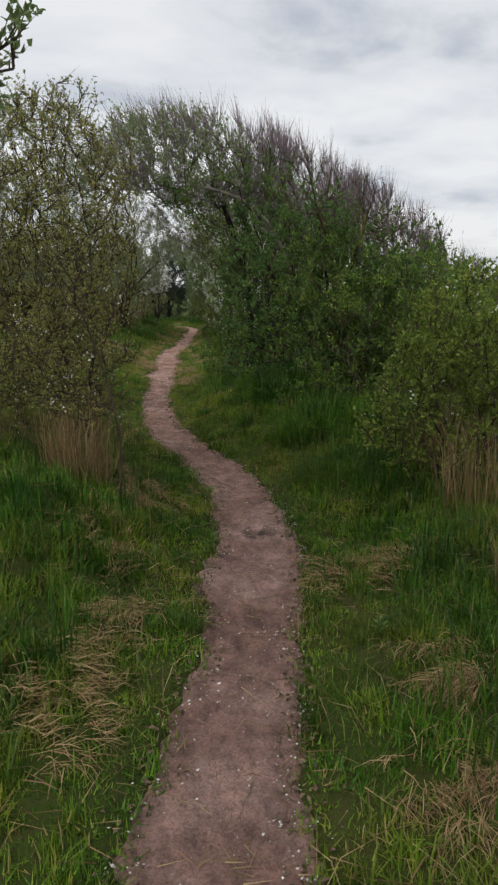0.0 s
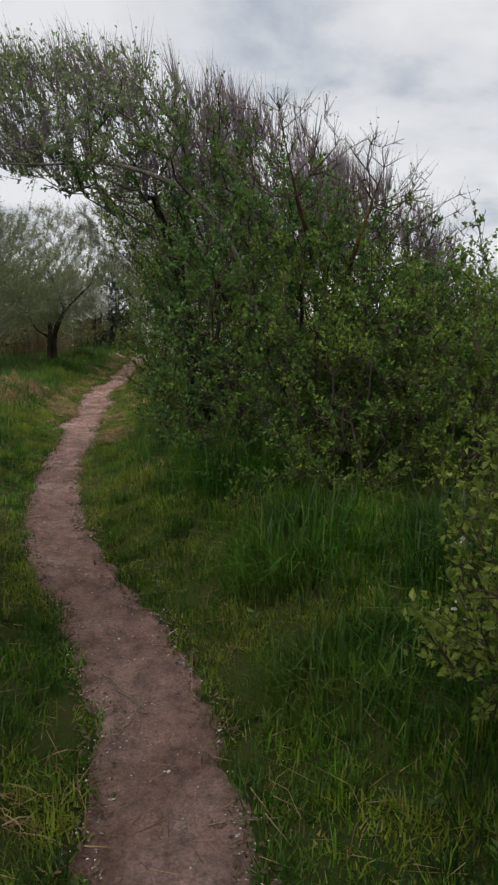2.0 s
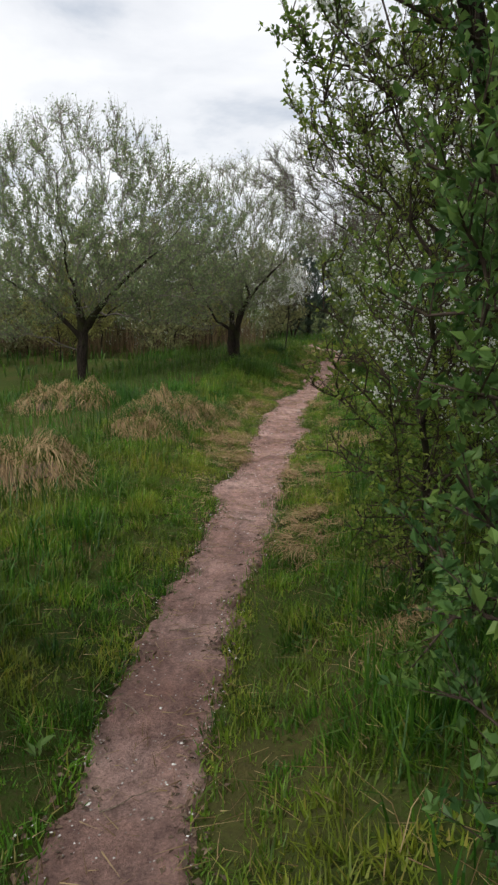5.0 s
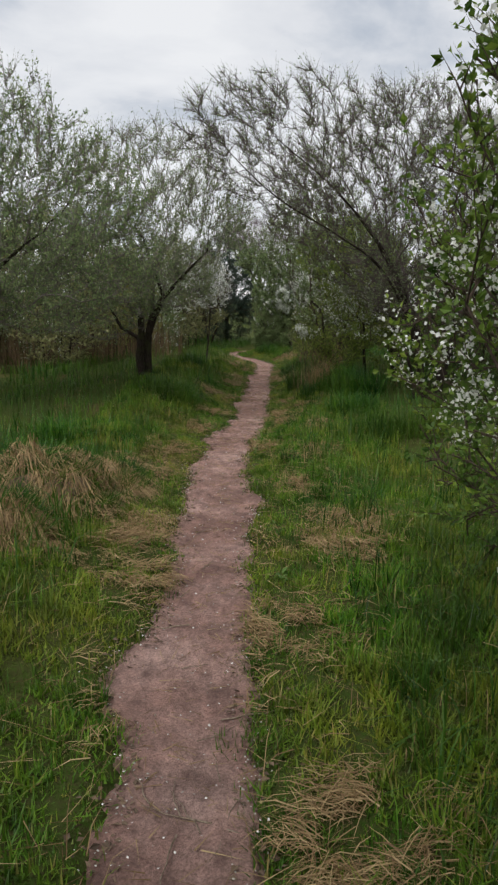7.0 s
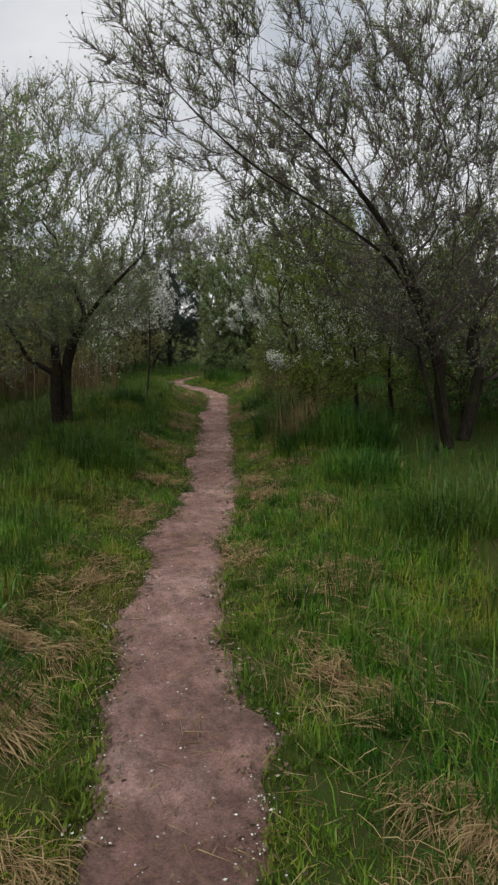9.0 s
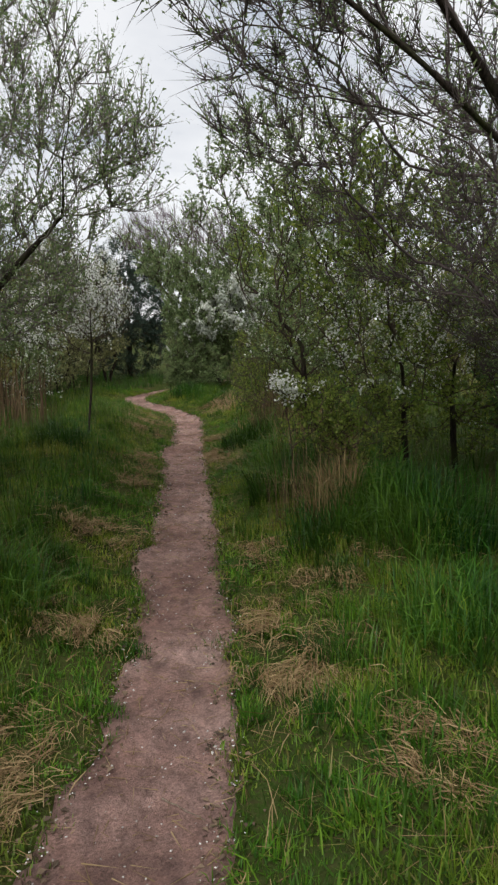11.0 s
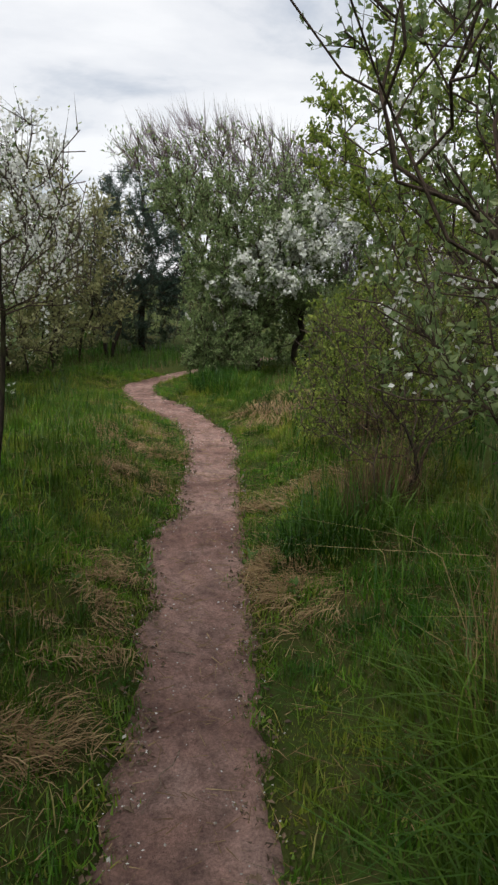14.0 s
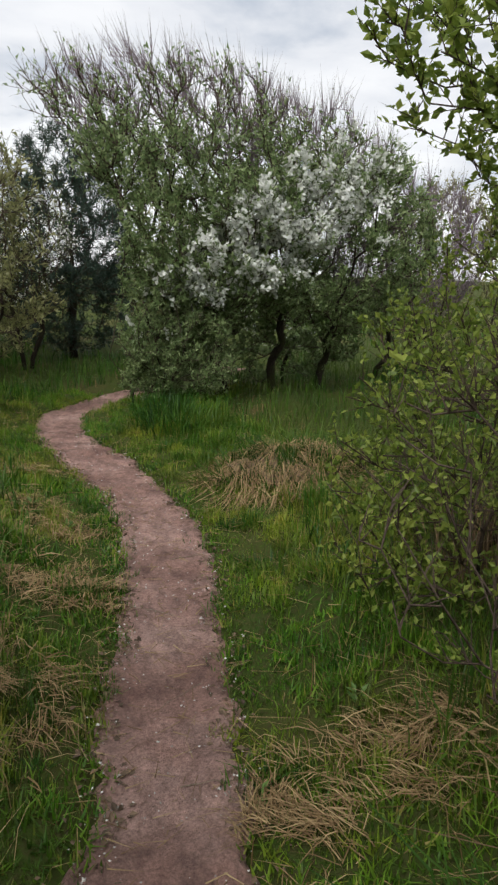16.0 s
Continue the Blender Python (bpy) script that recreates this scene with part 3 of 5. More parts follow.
shrub("bare_thorn_tree", "leafless forked thorn tree with crooked ochre-barked limbs in the thicket", "tree",
      [[(2.0, 8.5, 0.2), (1.95, 8.4, 1.0), (1.85, 8.2, 1.6), (1.68, 7.9, 2.0), (1.48, 7.65, 2.3), (1.3, 7.5, 2.75)], [(2.0, 8.5, 0.2), (2.0, 8.4, 1.0), (2.0, 8.1, 1.7), (2.0, 7.8, 2.1), (2.05, 7.6, 2.5)]],
      [(1.35, 7.5, 2.55, 0.40, 0.35, 0.38), (1.95, 7.5, 2.35, 0.35, 0.35, 0.35), (2.35, 7.5, 2.15, 0.30, 0.35, 0.28)], tips=190, trunk_r=0.020, tip_r=0.0016, seed=17, twigs=4, twig_len=(0.05, 0.16), twig_dir=(-0.05, 0, 0.6), twig_wild=0.9,
      leaves=1, leaf=(0.010, 0.018), leaf_mat=LEAF_OLIVE, bark_mat=BARK_OCHRE, twig_mat=TWIG_BROWN, thin=0.0020, taper=0.95)
shrub("arching_thorn_tree", "old thorn tree with thin budding limbs arching over the path", "tree",
      [wiggle_stem((1.85, 9.35, 0), (1.5, 9.4, 1.9), R_, 7), [(1.9, 9.3, 0), (1.75, 9.3, 1.5), (1.3, 9.3, 2.4), (0.6, 9.3, 2.72), (-0.1, 9.25, 2.68), (-0.6, 9.2, 2.66), (-1.15, 9.1, 2.7)]],
      [(0.3, 9.4, 3.0, 0.9, 0.8, 0.6), (-0.4, 9.4, 2.95, 0.9, 0.8, 0.55), (-1.3, 9.3, 3.0, 0.8, 0.8, 0.6)], tips=520, trunk_r=0.022, taper=0.85, bark_mat=TWIG, keep=lambda p: p[:, 2] > 2.6, twig_mat=TWIG, seed=16, twigs=6, twig_len=(0.10, 0.3), leaves=6, leaf=(0.018, 0.036), leaf_mat=LEAF_GREY)
shrub("hawthorn_bush", "bright green young hawthorn bush with a few white buds", "shrub",
      [wiggle_stem((1.42, 4.75, 0), (1.5, 4.8, 0.55), R_, 5, 0.03), wiggle_stem((1.62, 4.6, 0), (1.75, 4.7, 0.6), R_, 5, 0.03), wiggle_stem((1.45, 4.8, 0), (1.2, 4.9, 0.5), R_, 5, 0.03)],
      [(1.95, 4.95, 1.1, 0.75, 0.6, 0.62), (1.5, 4.9, 0.72, 0.55, 0.5, 0.40), (1.6, 4.85, 1.0, 0.5, 0.4, 0.42)], tips=460, trunk_r=0.018, tip_r=0.002, seed=20, twigs=4, leaves=9, leaf=(0.023, 0.043), leaf_mat=LEAF_FRESH,
      bloom=lambda p: 0.02 + 0 * p[:, 0])
shrub("thorn_thicket", "twiggy brown thorn thicket with sparse pale buds", "shrub",
      [wiggle_stem((-0.78, 6.35, 0), (-0.8, 6.3, 1.0), R_), wiggle_stem((-1.3, 6.2, 0), (-1.4, 6.1, 1.0), R_), wiggle_stem((-1.0, 6.7, 0), (-1.1, 6.8, 1.1), R_), wiggle_stem((-1.7, 5.8, 0), (-1.8, 5.7, 0.9), R_), [(-0.66, 4.92, 0.0), (-0.65, 4.9, 0.6), (-0.72, 4.95, 1.0), (-0.85, 5.05, 1.4)]],
      [(-1.05, 5.15, 1.45, 0.42, 0.5, 0.75), (-1.25, 6.3, 1.6, 0.9, 1.0, 1.3), (-1.9, 5.6, 1.5, 0.8, 0.8, 1.2), (-1.0, 6.9, 2.3, 0.65, 0.8, 0.9), (-0.75, 6.3, 0.95, 0.42, 0.5, 0.5)], tips=1150, trunk_r=0.024, seed=22, twigs=6,
      twig_dir=(0, 0, 0.3), leaves=5, leaf=(0.016, 0.032), leaf_mat=LEAF_OLIVE, bloom=lambda p: 0.05 * (speck(p, 2, 0.8) > 0), keep=lambda p: p[:, 2] > 0.55 - 0.2 * (p[:, 0] + 1))
shrub("thorn_bush", "scraggy low thorn bush with yellowish young leaves", "shrub",
      [wiggle_stem((-0.85, 9.4, 0), (-0.8, 9.4, 0.7), R_), wiggle_stem((-1.1, 9.7, 0), (-1.2, 9.7, 0.7), R_), wiggle_stem((-0.7, 9.1, 0), (-0.62, 9.0, 0.4), R_)],
      [(-1.15, 9.5, 0.85, 0.6, 0.75, 0.68), (-1.6, 9.1, 0.8, 0.6, 0.7, 0.75)], tips=380, trunk_r=0.026, seed=23, twigs=4, leaves=6, leaf=(0.020, 0.038), leaf_mat=LEAF_OLIVE)
shrub("overhanging_tree", "leafy tree leaning its outer sprays over the verge", "tree",
      [wiggle_stem((-2.3, 3.2, 0), (-1.9, 3.0, 1.5), R_)], [(-1.32, 2.75, 2.22, 0.42, 0.4, 0.34), (-1.8, 2.9, 2.2, 0.6, 0.5, 0.5)], tips=150, trunk_r=0.04, seed=24, twigs=4, leaves=7, leaf=(0.024, 0.042), leaf_mat=LEAF_GREY)

# invented tree, kept above and behind the view to darken the first ground
shrub("unseen_shade_tree", "added leafy tree, out of view, that shades the start of the path", "tree",
      [wiggle_stem((2.6, -0.6, 0), (2.3, -0.4, 2.2), R_), [(2.6, -0.6, 0), (2.4, -0.5, 1.5), (1.8, -0.2, 2.7), (0.9, 0.3, 3.5), (-0.2, 0.8, 3.9)]],
      [(1.3, -0.3, 3.6, 2.0, 1.5, 0.9), (-0.6, 0.3, 3.7, 1.9, 1.4, 0.8), (1.0, 1.9, 4.3, 2.0, 1.3, 0.7), (-0.8, 2.1, 4.4, 1.6, 1.2, 0.6), (2.2, 0.2, 3.2, 1.0, 1.0, 1.0)], tips=800, trunk_r=0.11, tip_r=0.003, seed=25, twigs=4,
      leaves=7, leaf=(0.07, 0.12), leaf_mat=LEAF_DARK, flat_leaf=True, keep=lambda p: p[:, 2] > 2.75 + 0.8 * np.maximum(p[:, 1] - 0.4, 0))

# second invented crown, higher than the camera sees, shading ground farther along
shrub("unseen_shade_tree", "added tall tree, its crown out of view, that shades the path", "tree",
      [wiggle_stem((-3.1, 2.2, 0), (-2.9, 2.3, 3.4), R_, 7), [(-3.1, 2.2, 0), (-3.0, 2.2, 2.4), (-2.6, 2.5, 4.0), (-2.1, 2.8, 5.0), (-1.4, 3.0, 5.5)]],
      [(-2.3, 3.0, 5.5, 1.6, 1.3, 0.7), (-1.0, 3.2, 5.7, 1.3, 1.2, 0.6)], tips=420, trunk_r=0.10, tip_r=0.003, seed=26, twigs=4,
      leaves=7, leaf=(0.07, 0.12), leaf_mat=LEAF_DARK, flat_leaf=True, keep=lambda p: p[:, 2] > 3.0 + 0.8 * np.maximum(p[:, 1] - 0.4, 0))

# --- second stretch: blossoming thorn, two old trees in the meadow, a dark wind-swept tree
shrub("blossoming_thorn", "spreading thorn tree with green leaves and white blossom", "tree",
      [wiggle_stem((2.05, 12.3, 0), (1.9, 12.2, 1.2), R_), wiggle_stem((2.2, 12.7, 0), (2.1, 13.0, 1.4), R_), wiggle_stem((1.9, 11.7, 0), (1.75, 11.3, 0.8), R_)],
      [(1.95, 12.0, 1.9, 0.95, 1.7, 1.55), (1.55, 11.2, 0.8, 0.7, 1.0, 0.8), (2.0, 13.2, 1.5, 0.8, 0.9, 1.2), (1.35, 11.2, 2.85, 0.9, 0.9, 0.45), (0.85, 11.7, 2.65, 0.5, 0.75, 0.3)],
      tips=1600, trunk_r=0.045, seed=30, twigs=4, leaves=7, leaf=(0.022, 0.040), leaf_mat=LEAF_MID,
      keep=lambda p: (p[:, 0] > np.interp(p[:, 2], [0, 1.2, 2.1, 2.4, 3.4], [0.92, 0.9, 0.95, 0.5, 0.42]) - 0.1 * (p[:, 1] > 12.5) + 0.25 * (p[:, 1] < 10.6)),
      bloom=lambda p: 0.95 * ((speck(p, 8, 0.7) > -0.1) & (speck(p, 18, 0.24) > 0.1) & (p[:, 2] > 0.95)), blooms=15, bloom_size=0.017)
shrub("meadow_tree", "old low-branching tree with bare crown and haze of young leaves", "tree",
      [wiggle_stem((-2.58, 20.24, 0), (-2.55, 20.2, 1.1), R_, 6, 0.02), [(-2.58, 20.24, 0), (-2.55, 20.22, 0.9), (-2.0, 20.0, 1.6), (-1.3, 19.8, 2.2)], [(-2.58, 20.24, 0), (-2.57, 20.2, 0.8), (-3.1, 20.2, 1.4), (-3.8, 20.0, 1.9)]],
      [(-2.3, 20.1, 2.9, 1.9, 1.7, 1.75), (-1.0, 19.9, 2.4, 1.5, 1.3, 1.3), (-3.5, 20.0, 2.2, 1.3, 1.3, 1.4)], tips=1400, trunk_r=0.095, tip_r=0.0018, taper=0.84, twig_mat=TWIG, seed=31, twigs=7, twig_len=(0.14, 0.40),
      twig_dir=(0, 0, 0.7), leaves=7, leaf=(0.030, 0.052), slim=0.75, leaf_mat=LEAF_GREY, leaf_keep=lambda p: 1 - 0.6 * ramp01(p[:, 2], 2.6, 4.4), thin=0.0036, flat_leaf=True)
shrub("meadow_tree", "old dark-trunked tree with an open spreading crown in bud", "tree",
      [wiggle_stem((0.04, 22.4, 0), (0.04, 22.4, 1.3), R_, 6, 0.012), [(0.16, 22.42, 0), (0.15, 22.4, 0.9), (0.3, 22.3, 1.4), (0.7, 22.2, 1.9), (1.1, 22.0, 2.3)]],
      [(0.15, 22.4, 2.75, 1.45, 1.4, 1.5), (0.95, 22.1, 2.5, 1.0, 1.0, 1.0), (-0.6, 22.4, 1.9, 1.1, 1.0, 1.0)], tips=1250, trunk_r=0.075, tip_r=0.0018, taper=0.84, twig_mat=TWIG, seed=32, twigs=7, twig_len=(0.12, 0.36),
      twig_dir=(0, 0, 0.5), leaves=7, leaf=(0.022, 0.040), slim=0.75, leaf_mat=LEAF_GREY, leaf_keep=lambda p: 1 - 0.5 * ramp01(p[:, 2], 2.2, 3.6), thin=0.0034, flat_leaf=True)
shrub("windswept_tree", "dark wind-swept tree with heavy limbs reaching over the path", "tree",
      [wiggle_stem((4.1, 20.2, 0), (3.8, 20.1, 1.4), R_, 6, 0.04), wiggle_stem((4.28, 20.3, 0), (4.3, 20.2, 1.5), R_, 6, 0.04), wiggle_stem((4.0, 20.05, 0), (3.5, 19.8, 1.3), R_, 6, 0.04),
       [(4.05, 20.1, 0), (3.7, 19.9, 1.2), (3.1, 19.4, 1.95), (2.4, 19.1, 2.35), (1.7, 18.95, 2.7), (1.15, 18.9, 3.15), (0.75, 18.9, 3.6)],
       [(4.05, 20.12, 0), (3.75, 20.0, 1.3), (3.2, 19.7, 2.2), (2.5, 19.5, 2.9), (1.8, 19.4, 3.4)]],
      [(3.4, 20.0, 2.8, 1.7, 1.5, 1.5), (2.0, 19.4, 3.4, 1.25, 0.9, 0.8), (4.7, 20.2, 2.2, 1.5, 1.4, 1.9), (1.1, 18.95, 3.45, 0.65, 0.55, 0.55)], tips=2500, trunk_r=0.066, tip_r=0.0018, taper=0.86, seed=33, twigs=12,
      twig_len=(0.07, 0.30), twig_dir=(-0.25, 0, 0.5), twig_wild=0.95, leaves=2, leaf=(0.018, 0.033), slim=0.75, leaf_mat=LEAF_GREY, flat_leaf=True, twig_mat=TWIG_DARK,
      keep=lambda p: p[:, 2] > np.interp(p[:, 0], [0.5, 1.4, 2.2, 3.0, 3.6], [3.0, 2.55, 2.3, 1.6, 1.1]), thin=0.0031)

shrub("dark_thicket", "dense dark undergrowth behind the wind-swept tree", "shrub",
      [wiggle_stem((5.1, 21.6, 0), (5.0, 21.5, 0.9), R_), wiggle_stem((5.6, 21.8, 0), (5.7, 21.7, 0.9), R_), wiggle_stem((4.7, 21.0, 0), (4.6, 20.9, 0.8), R_)],
      [(5.2, 21.5, 1.4, 1.1, 0.8, 1.4), (4.6, 21.0, 1.1, 0.6, 0.5, 0.9)], tips=520, trunk_r=0.04, seed=47, twigs=5, leaves=6, leaf=(0.034, 0.062), leaf_mat=LEAF_DARK, flat_leaf=True)

# --- third stretch
shrub("blossoming_sapling", "slender young tree with pale leaves and scattered white blossom", "tree",
      [wiggle_stem((3.27, 23.1, 0), (3.25, 23.1, 1.3), R_, 6, 0.02), wiggle_stem((3.45, 23.2, 0), (3.75, 23.3, 1.2), R_, 6, 0.02)],
      [(3.2, 23.1, 2.3, 0.95, 0.95, 1.35), (2.75, 23.0, 2.45, 0.6, 0.7, 0.9), (4.0, 23.3, 1.9, 0.9, 0.9, 1.1)], tips=900, trunk_r=0.030, seed=34, twigs=4, twig_dir=(0, 0, 0.7),
      leaves=6, leaf=(0.022, 0.042), leaf_mat=LEAF_GREY, bloom=lambda p: 0.30 * (speck(p, 9, 0.6) > 0), blooms=8, bloom_size=0.019)
shrub("young_thorn", "leaning young thorn with small yellow-green leaves", "tree",
      [wiggle_stem((3.72, 21.8, 0), (3.6, 21.75, 1.2), R_, 6, 0.03), wiggle_stem((4.2, 21.9, 0), (4.1, 21.8, 1.2), R_, 6, 0.03)],
      [(3.55, 21.7, 1.8, 0.75, 0.75, 1.15), (4.3, 21.9, 1.6, 0.9, 0.9, 1.3), (3.1, 21.6, 2.4, 0.5, 0.6, 0.5)], tips=640, trunk_r=0.026, seed=35, twigs=4, leaves=7, leaf=(0.022, 0.044), leaf_mat=LEAF_FRESH,
      bloom=lambda p: np.clip(1.1 * np.exp(-((p[:, 2] - 1.5) / 0.32) ** 2) * (speck(p, 29, 0.35) > -0.1), 0, 0.9), blooms=11, bloom_size=0.018)
shrub("blossoming_bush", "low bush topped with a clump of white blossom", "shrub",
      [wiggle_stem((2.72, 21.5, 0), (2.52, 21.36, 0.95), R_, 6, 0.02), wiggle_stem((2.95, 21.6, 0), (3.05, 21.5, 0.7), R_, 5, 0.03)],
      [(2.48, 21.33, 1.09, 0.11, 0.10, 0.05)] * 7 + [(2.75, 21.45, 0.92, 0.26, 0.3, 0.25), (3.15, 21.5, 0.8, 0.42, 0.4, 0.32)], tips=230, trunk_r=0.010, tip_r=0.0018, seed=36, twigs=4, twig_len=(0.05, 0.14), leaves=6, leaf=(0.02, 0.038), leaf_mat=LEAF_FRESH,
      bloom=lambda p: np.clip(2.5 * np.exp(-((p[:, 0] - 2.48) / 0.10) ** 2 - ((p[:, 2] - 1.11) / 0.055) ** 2), 0, 1) + 0.10 * (p[:, 2] > 0.95) * (speck(p, 12, 0.5) > 0), blooms=15, bloom_size=0.019)
shrub("leafy_bush", "low feathery bush in pale green leaf beside the path", "shrub",
      [wiggle_stem((3.35, 24.6, 0), (3.3, 24.6, 0.5), R_, 5, 0.02), wiggle_stem((3.5, 24.7, 0), (3.6, 24.7, 0.5), R_, 5, 0.02)],
      [(3.45, 25.2, 0.95, 0.6, 0.7, 0.5), (3.95, 25.3, 1.25, 0.55, 0.6, 0.6)], tips=300, trunk_r=0.016, tip_r=0.002, seed=46, twigs=5, leaves=5, leaf=(0.015, 0.028), leaf_mat=LEAF_FRESH)
shrub("blossoming_sapling", "thin dark-stemmed sapling crowned with white blossom", "tree",
      [wiggle_stem((1.27, 24.8, 0), (1.38, 25.0, 1.35), R_, 6, 0.01)], [(1.45, 25.05, 1.85, 0.62, 0.6, 0.5), (0.95, 25.2, 1.85, 0.62, 0.6, 0.6), (1.85, 25.0, 2.0, 0.28, 0.15, 0.15)], tips=390, trunk_r=0.014, seed=37,
      twigs=4, twig_dir=(0, 0, 0.6), leaves=2, leaf=(0.016, 0.030), leaf_mat=LEAF_GREY, bloom=lambda p: 0.8 * (speck(p, 14, 0.7) > -0.5), blooms=10, bloom_size=0.018)
end_roof = lambda p: p[:, 2] < np.interp(p[:, 0], [1.8, 2.6, 4.0, 5.2, 6.9, 8.5], [3.85, 3.75, 3.85, 3.5, 2.9, 2.0])
hollow = lambda p: ~((p[:, 2] < 1.0) & (p[:, 0] > 4.0) & (p[:, 1] < 32.3))
shrub("hawthorn_thicket", "tall wind-shaped thicket in leaf with dense white blossom", "shrub",
      [wiggle_stem((4.5, 32.4, 0), (4.3, 32.3, 1.2), R_), wiggle_stem((5.2, 32.6, 0), (5.2, 32.3, 1.2), R_), wiggle_stem((3.9, 32.5, 0), (3.5, 32.4, 1.2), R_), wiggle_stem((5.9, 32.7, 0), (6.0, 32.5, 1.2), R_),
       [(4.2, 32.6, 0), (3.8, 32.5, 1.4), (3.2, 32.4, 2.4), (2.6, 32.3, 3.1), (2.25, 32.3, 3.5)]],
      [(4.2, 32.3, 2.1, 1.4, 1.0, 1.8), (3.4, 32.2, 1.8, 0.85, 0.9, 1.8), (5.6, 32.4, 2.0, 1.7, 1.0, 1.4), (2.7, 32.3, 3.0, 0.65, 0.7, 0.75), (4.9, 32.9, 1.0, 1.9, 0.4, 1.0)], tips=1900, trunk_r=0.06, tip_r=0.003, seed=38, twigs=5,
      twig_len=(0.10, 0.34), twig_dir=(-0.3, 0, 0.6), leaves=9, leaf=(0.045, 0.085), leaf_mat=LEAF_GREY, flat_leaf=True, keep=lambda p: end_roof(p) & hollow(p) & (p[:, 0] > np.interp(p[:, 2], [0, 2.3, 2.8, 3.5], [2.95, 3.1, 2.7, 1.9])), leaf_keep=lambda p: 1 - 0.85 * ramp01(p[:, 2], 2.6, 3.4),
      bloom=lambda p: np.clip(3.0 * (speck(p, 17, 0.55) > -0.15) * np.exp(-((p[:, 0] - 4.85) / 0.85) ** 2 - ((p[:, 2] - 1.78 - 0.5 * (p[:, 0] - 4.3)) / 0.40) ** 2) * (p[:, 1] < 32.3), 0, 0.97), blooms=24, bloom_size=0.042, thin=0.004)
shrub("leafy_bush", "pale green leafy bush at the foot of the thicket", "shrub",
      [wiggle_stem((3.35, 31.9, 0), (3.3, 31.8, 0.6), R_), wiggle_stem((3.7, 31.7, 0), (3.7, 31.6, 0.6), R_)], [(3.45, 31.8, 1.0, 0.5, 0.5, 1.0), (3.85, 31.7, 0.6, 0.6, 0.45, 0.55)], tips=460, trunk_r=0.022,
      seed=39, twigs=5, leaves=9, leaf=(0.032, 0.062), leaf_mat=LEAF_GREY, flat_leaf=True)
shrub("bare_thorn_shrub", "leafless thorn shrub with upright twigs behind the blossom", "shrub",
      [wiggle_stem((4.6, 33.3, 0), (4.5, 33.2, 1.6), R_), wiggle_stem((5.6, 33.3, 0), (5.7, 33.2, 1.5), R_), wiggle_stem((7.0, 33.3, 0), (7.2, 33.2, 1.2), R_)],
      [(3.9, 32.9, 3.4, 1.5, 0.6, 0.6), (5.7, 32.9, 2.95, 1.2, 0.6, 0.7), (7.3, 33.1, 1.9, 1.3, 0.7, 1.0)], tips=800, trunk_r=0.04, seed=41, twigs=8, twig_len=(0.18, 0.55), twig_dir=(-0.2, 0, 1.3), twig_wild=0.5,
      leaves=1, leaf=(0.014, 0.025), leaf_mat=LEAF_PALE, twig_mat=TWIG_PURPLE, thin=0.0045)
shrub("blossoming_tree", "small dark-stemmed tree with greyish blossom beside the bend", "tree",
      [wiggle_stem((2.12, 34.7, 0), (1.95, 34.8, 1.1), R_, 6, 0.03), wiggle_stem((2.2, 34.8, 0), (2.4, 34.9, 1.1), R_, 6, 0.03)], [(2.0, 34.9, 1.8, 0.9, 0.8, 0.8)], tips=330, trunk_r=0.035, tip_r=0.003,
      seed=42, twigs=5, leaves=3, leaf=(0.024, 0.04), leaf_mat=LEAF_GREY, bloom=lambda p: 0.25 + 0 * p[:, 0], blooms=5, bloom_size=0.026, thin=0.004, flat_leaf=True)
shrub("pine_tree", "dark blue-green pine behind the thicket", "tree",
      [wiggle_stem((2.9, 36.6, 0), (2.9, 36.6, 2.2), R_, 6, 0.02)], [(2.9, 36.6, 0.9, 1.1, 0.9, 0.8), (2.8, 36.6, 1.9, 1.2, 0.95, 1.2), (2.8, 36.6, 3.05, 0.8, 0.7, 0.85)], tips=640, trunk_r=0.07, tip_r=0.004, seed=43, twigs=5,
      twig_len=(0.1, 0.25), leaves=15, leaf=(0.07, 0.12), leaf_mat=NEEDLE, slim=0.2, thin=0.005, flat_leaf=True)
shrub("thorn_bush", "open thorn bush with fresh yellow-green leaves by the path", "shrub",
      [wiggle_stem((4.0, 26.3, 0), (3.9, 26.2, 0.6), R_, 5, 0.03), wiggle_stem((4.25, 26.6, 0), (4.3, 26.5, 0.7), R_, 5, 0.03), wiggle_stem((4.1, 26.0, 0), (4.0, 25.8, 0.5), R_, 5, 0.03)],
      [(4.0, 26.2, 0.85, 0.75, 0.85, 0.75), (4.5, 26.8, 1.0, 0.7, 0.8, 0.95)], tips=460, trunk_r=0.02, tip_r=0.002, seed=44, twigs=4, leaves=7, leaf=(0.022, 0.042), leaf_mat=LEAF_FRESH)
shrub("budding_tree", "open-crowned young tree with clusters of light green leaves", "tree",
      [wiggle_stem((5.1, 26.6, 0), (4.9, 26.5, 1.3), R_, 6, 0.03)], [(4.35, 26.1, 2.55, 1.05, 1.1, 0.8), (5.1, 26.8, 2.3, 0.9, 0.9, 0.9)], tips=480, trunk_r=0.035, seed=45, twigs=4,
      leaves=9, leaf=(0.030, 0.054), leaf_mat=LEAF_FRESH)

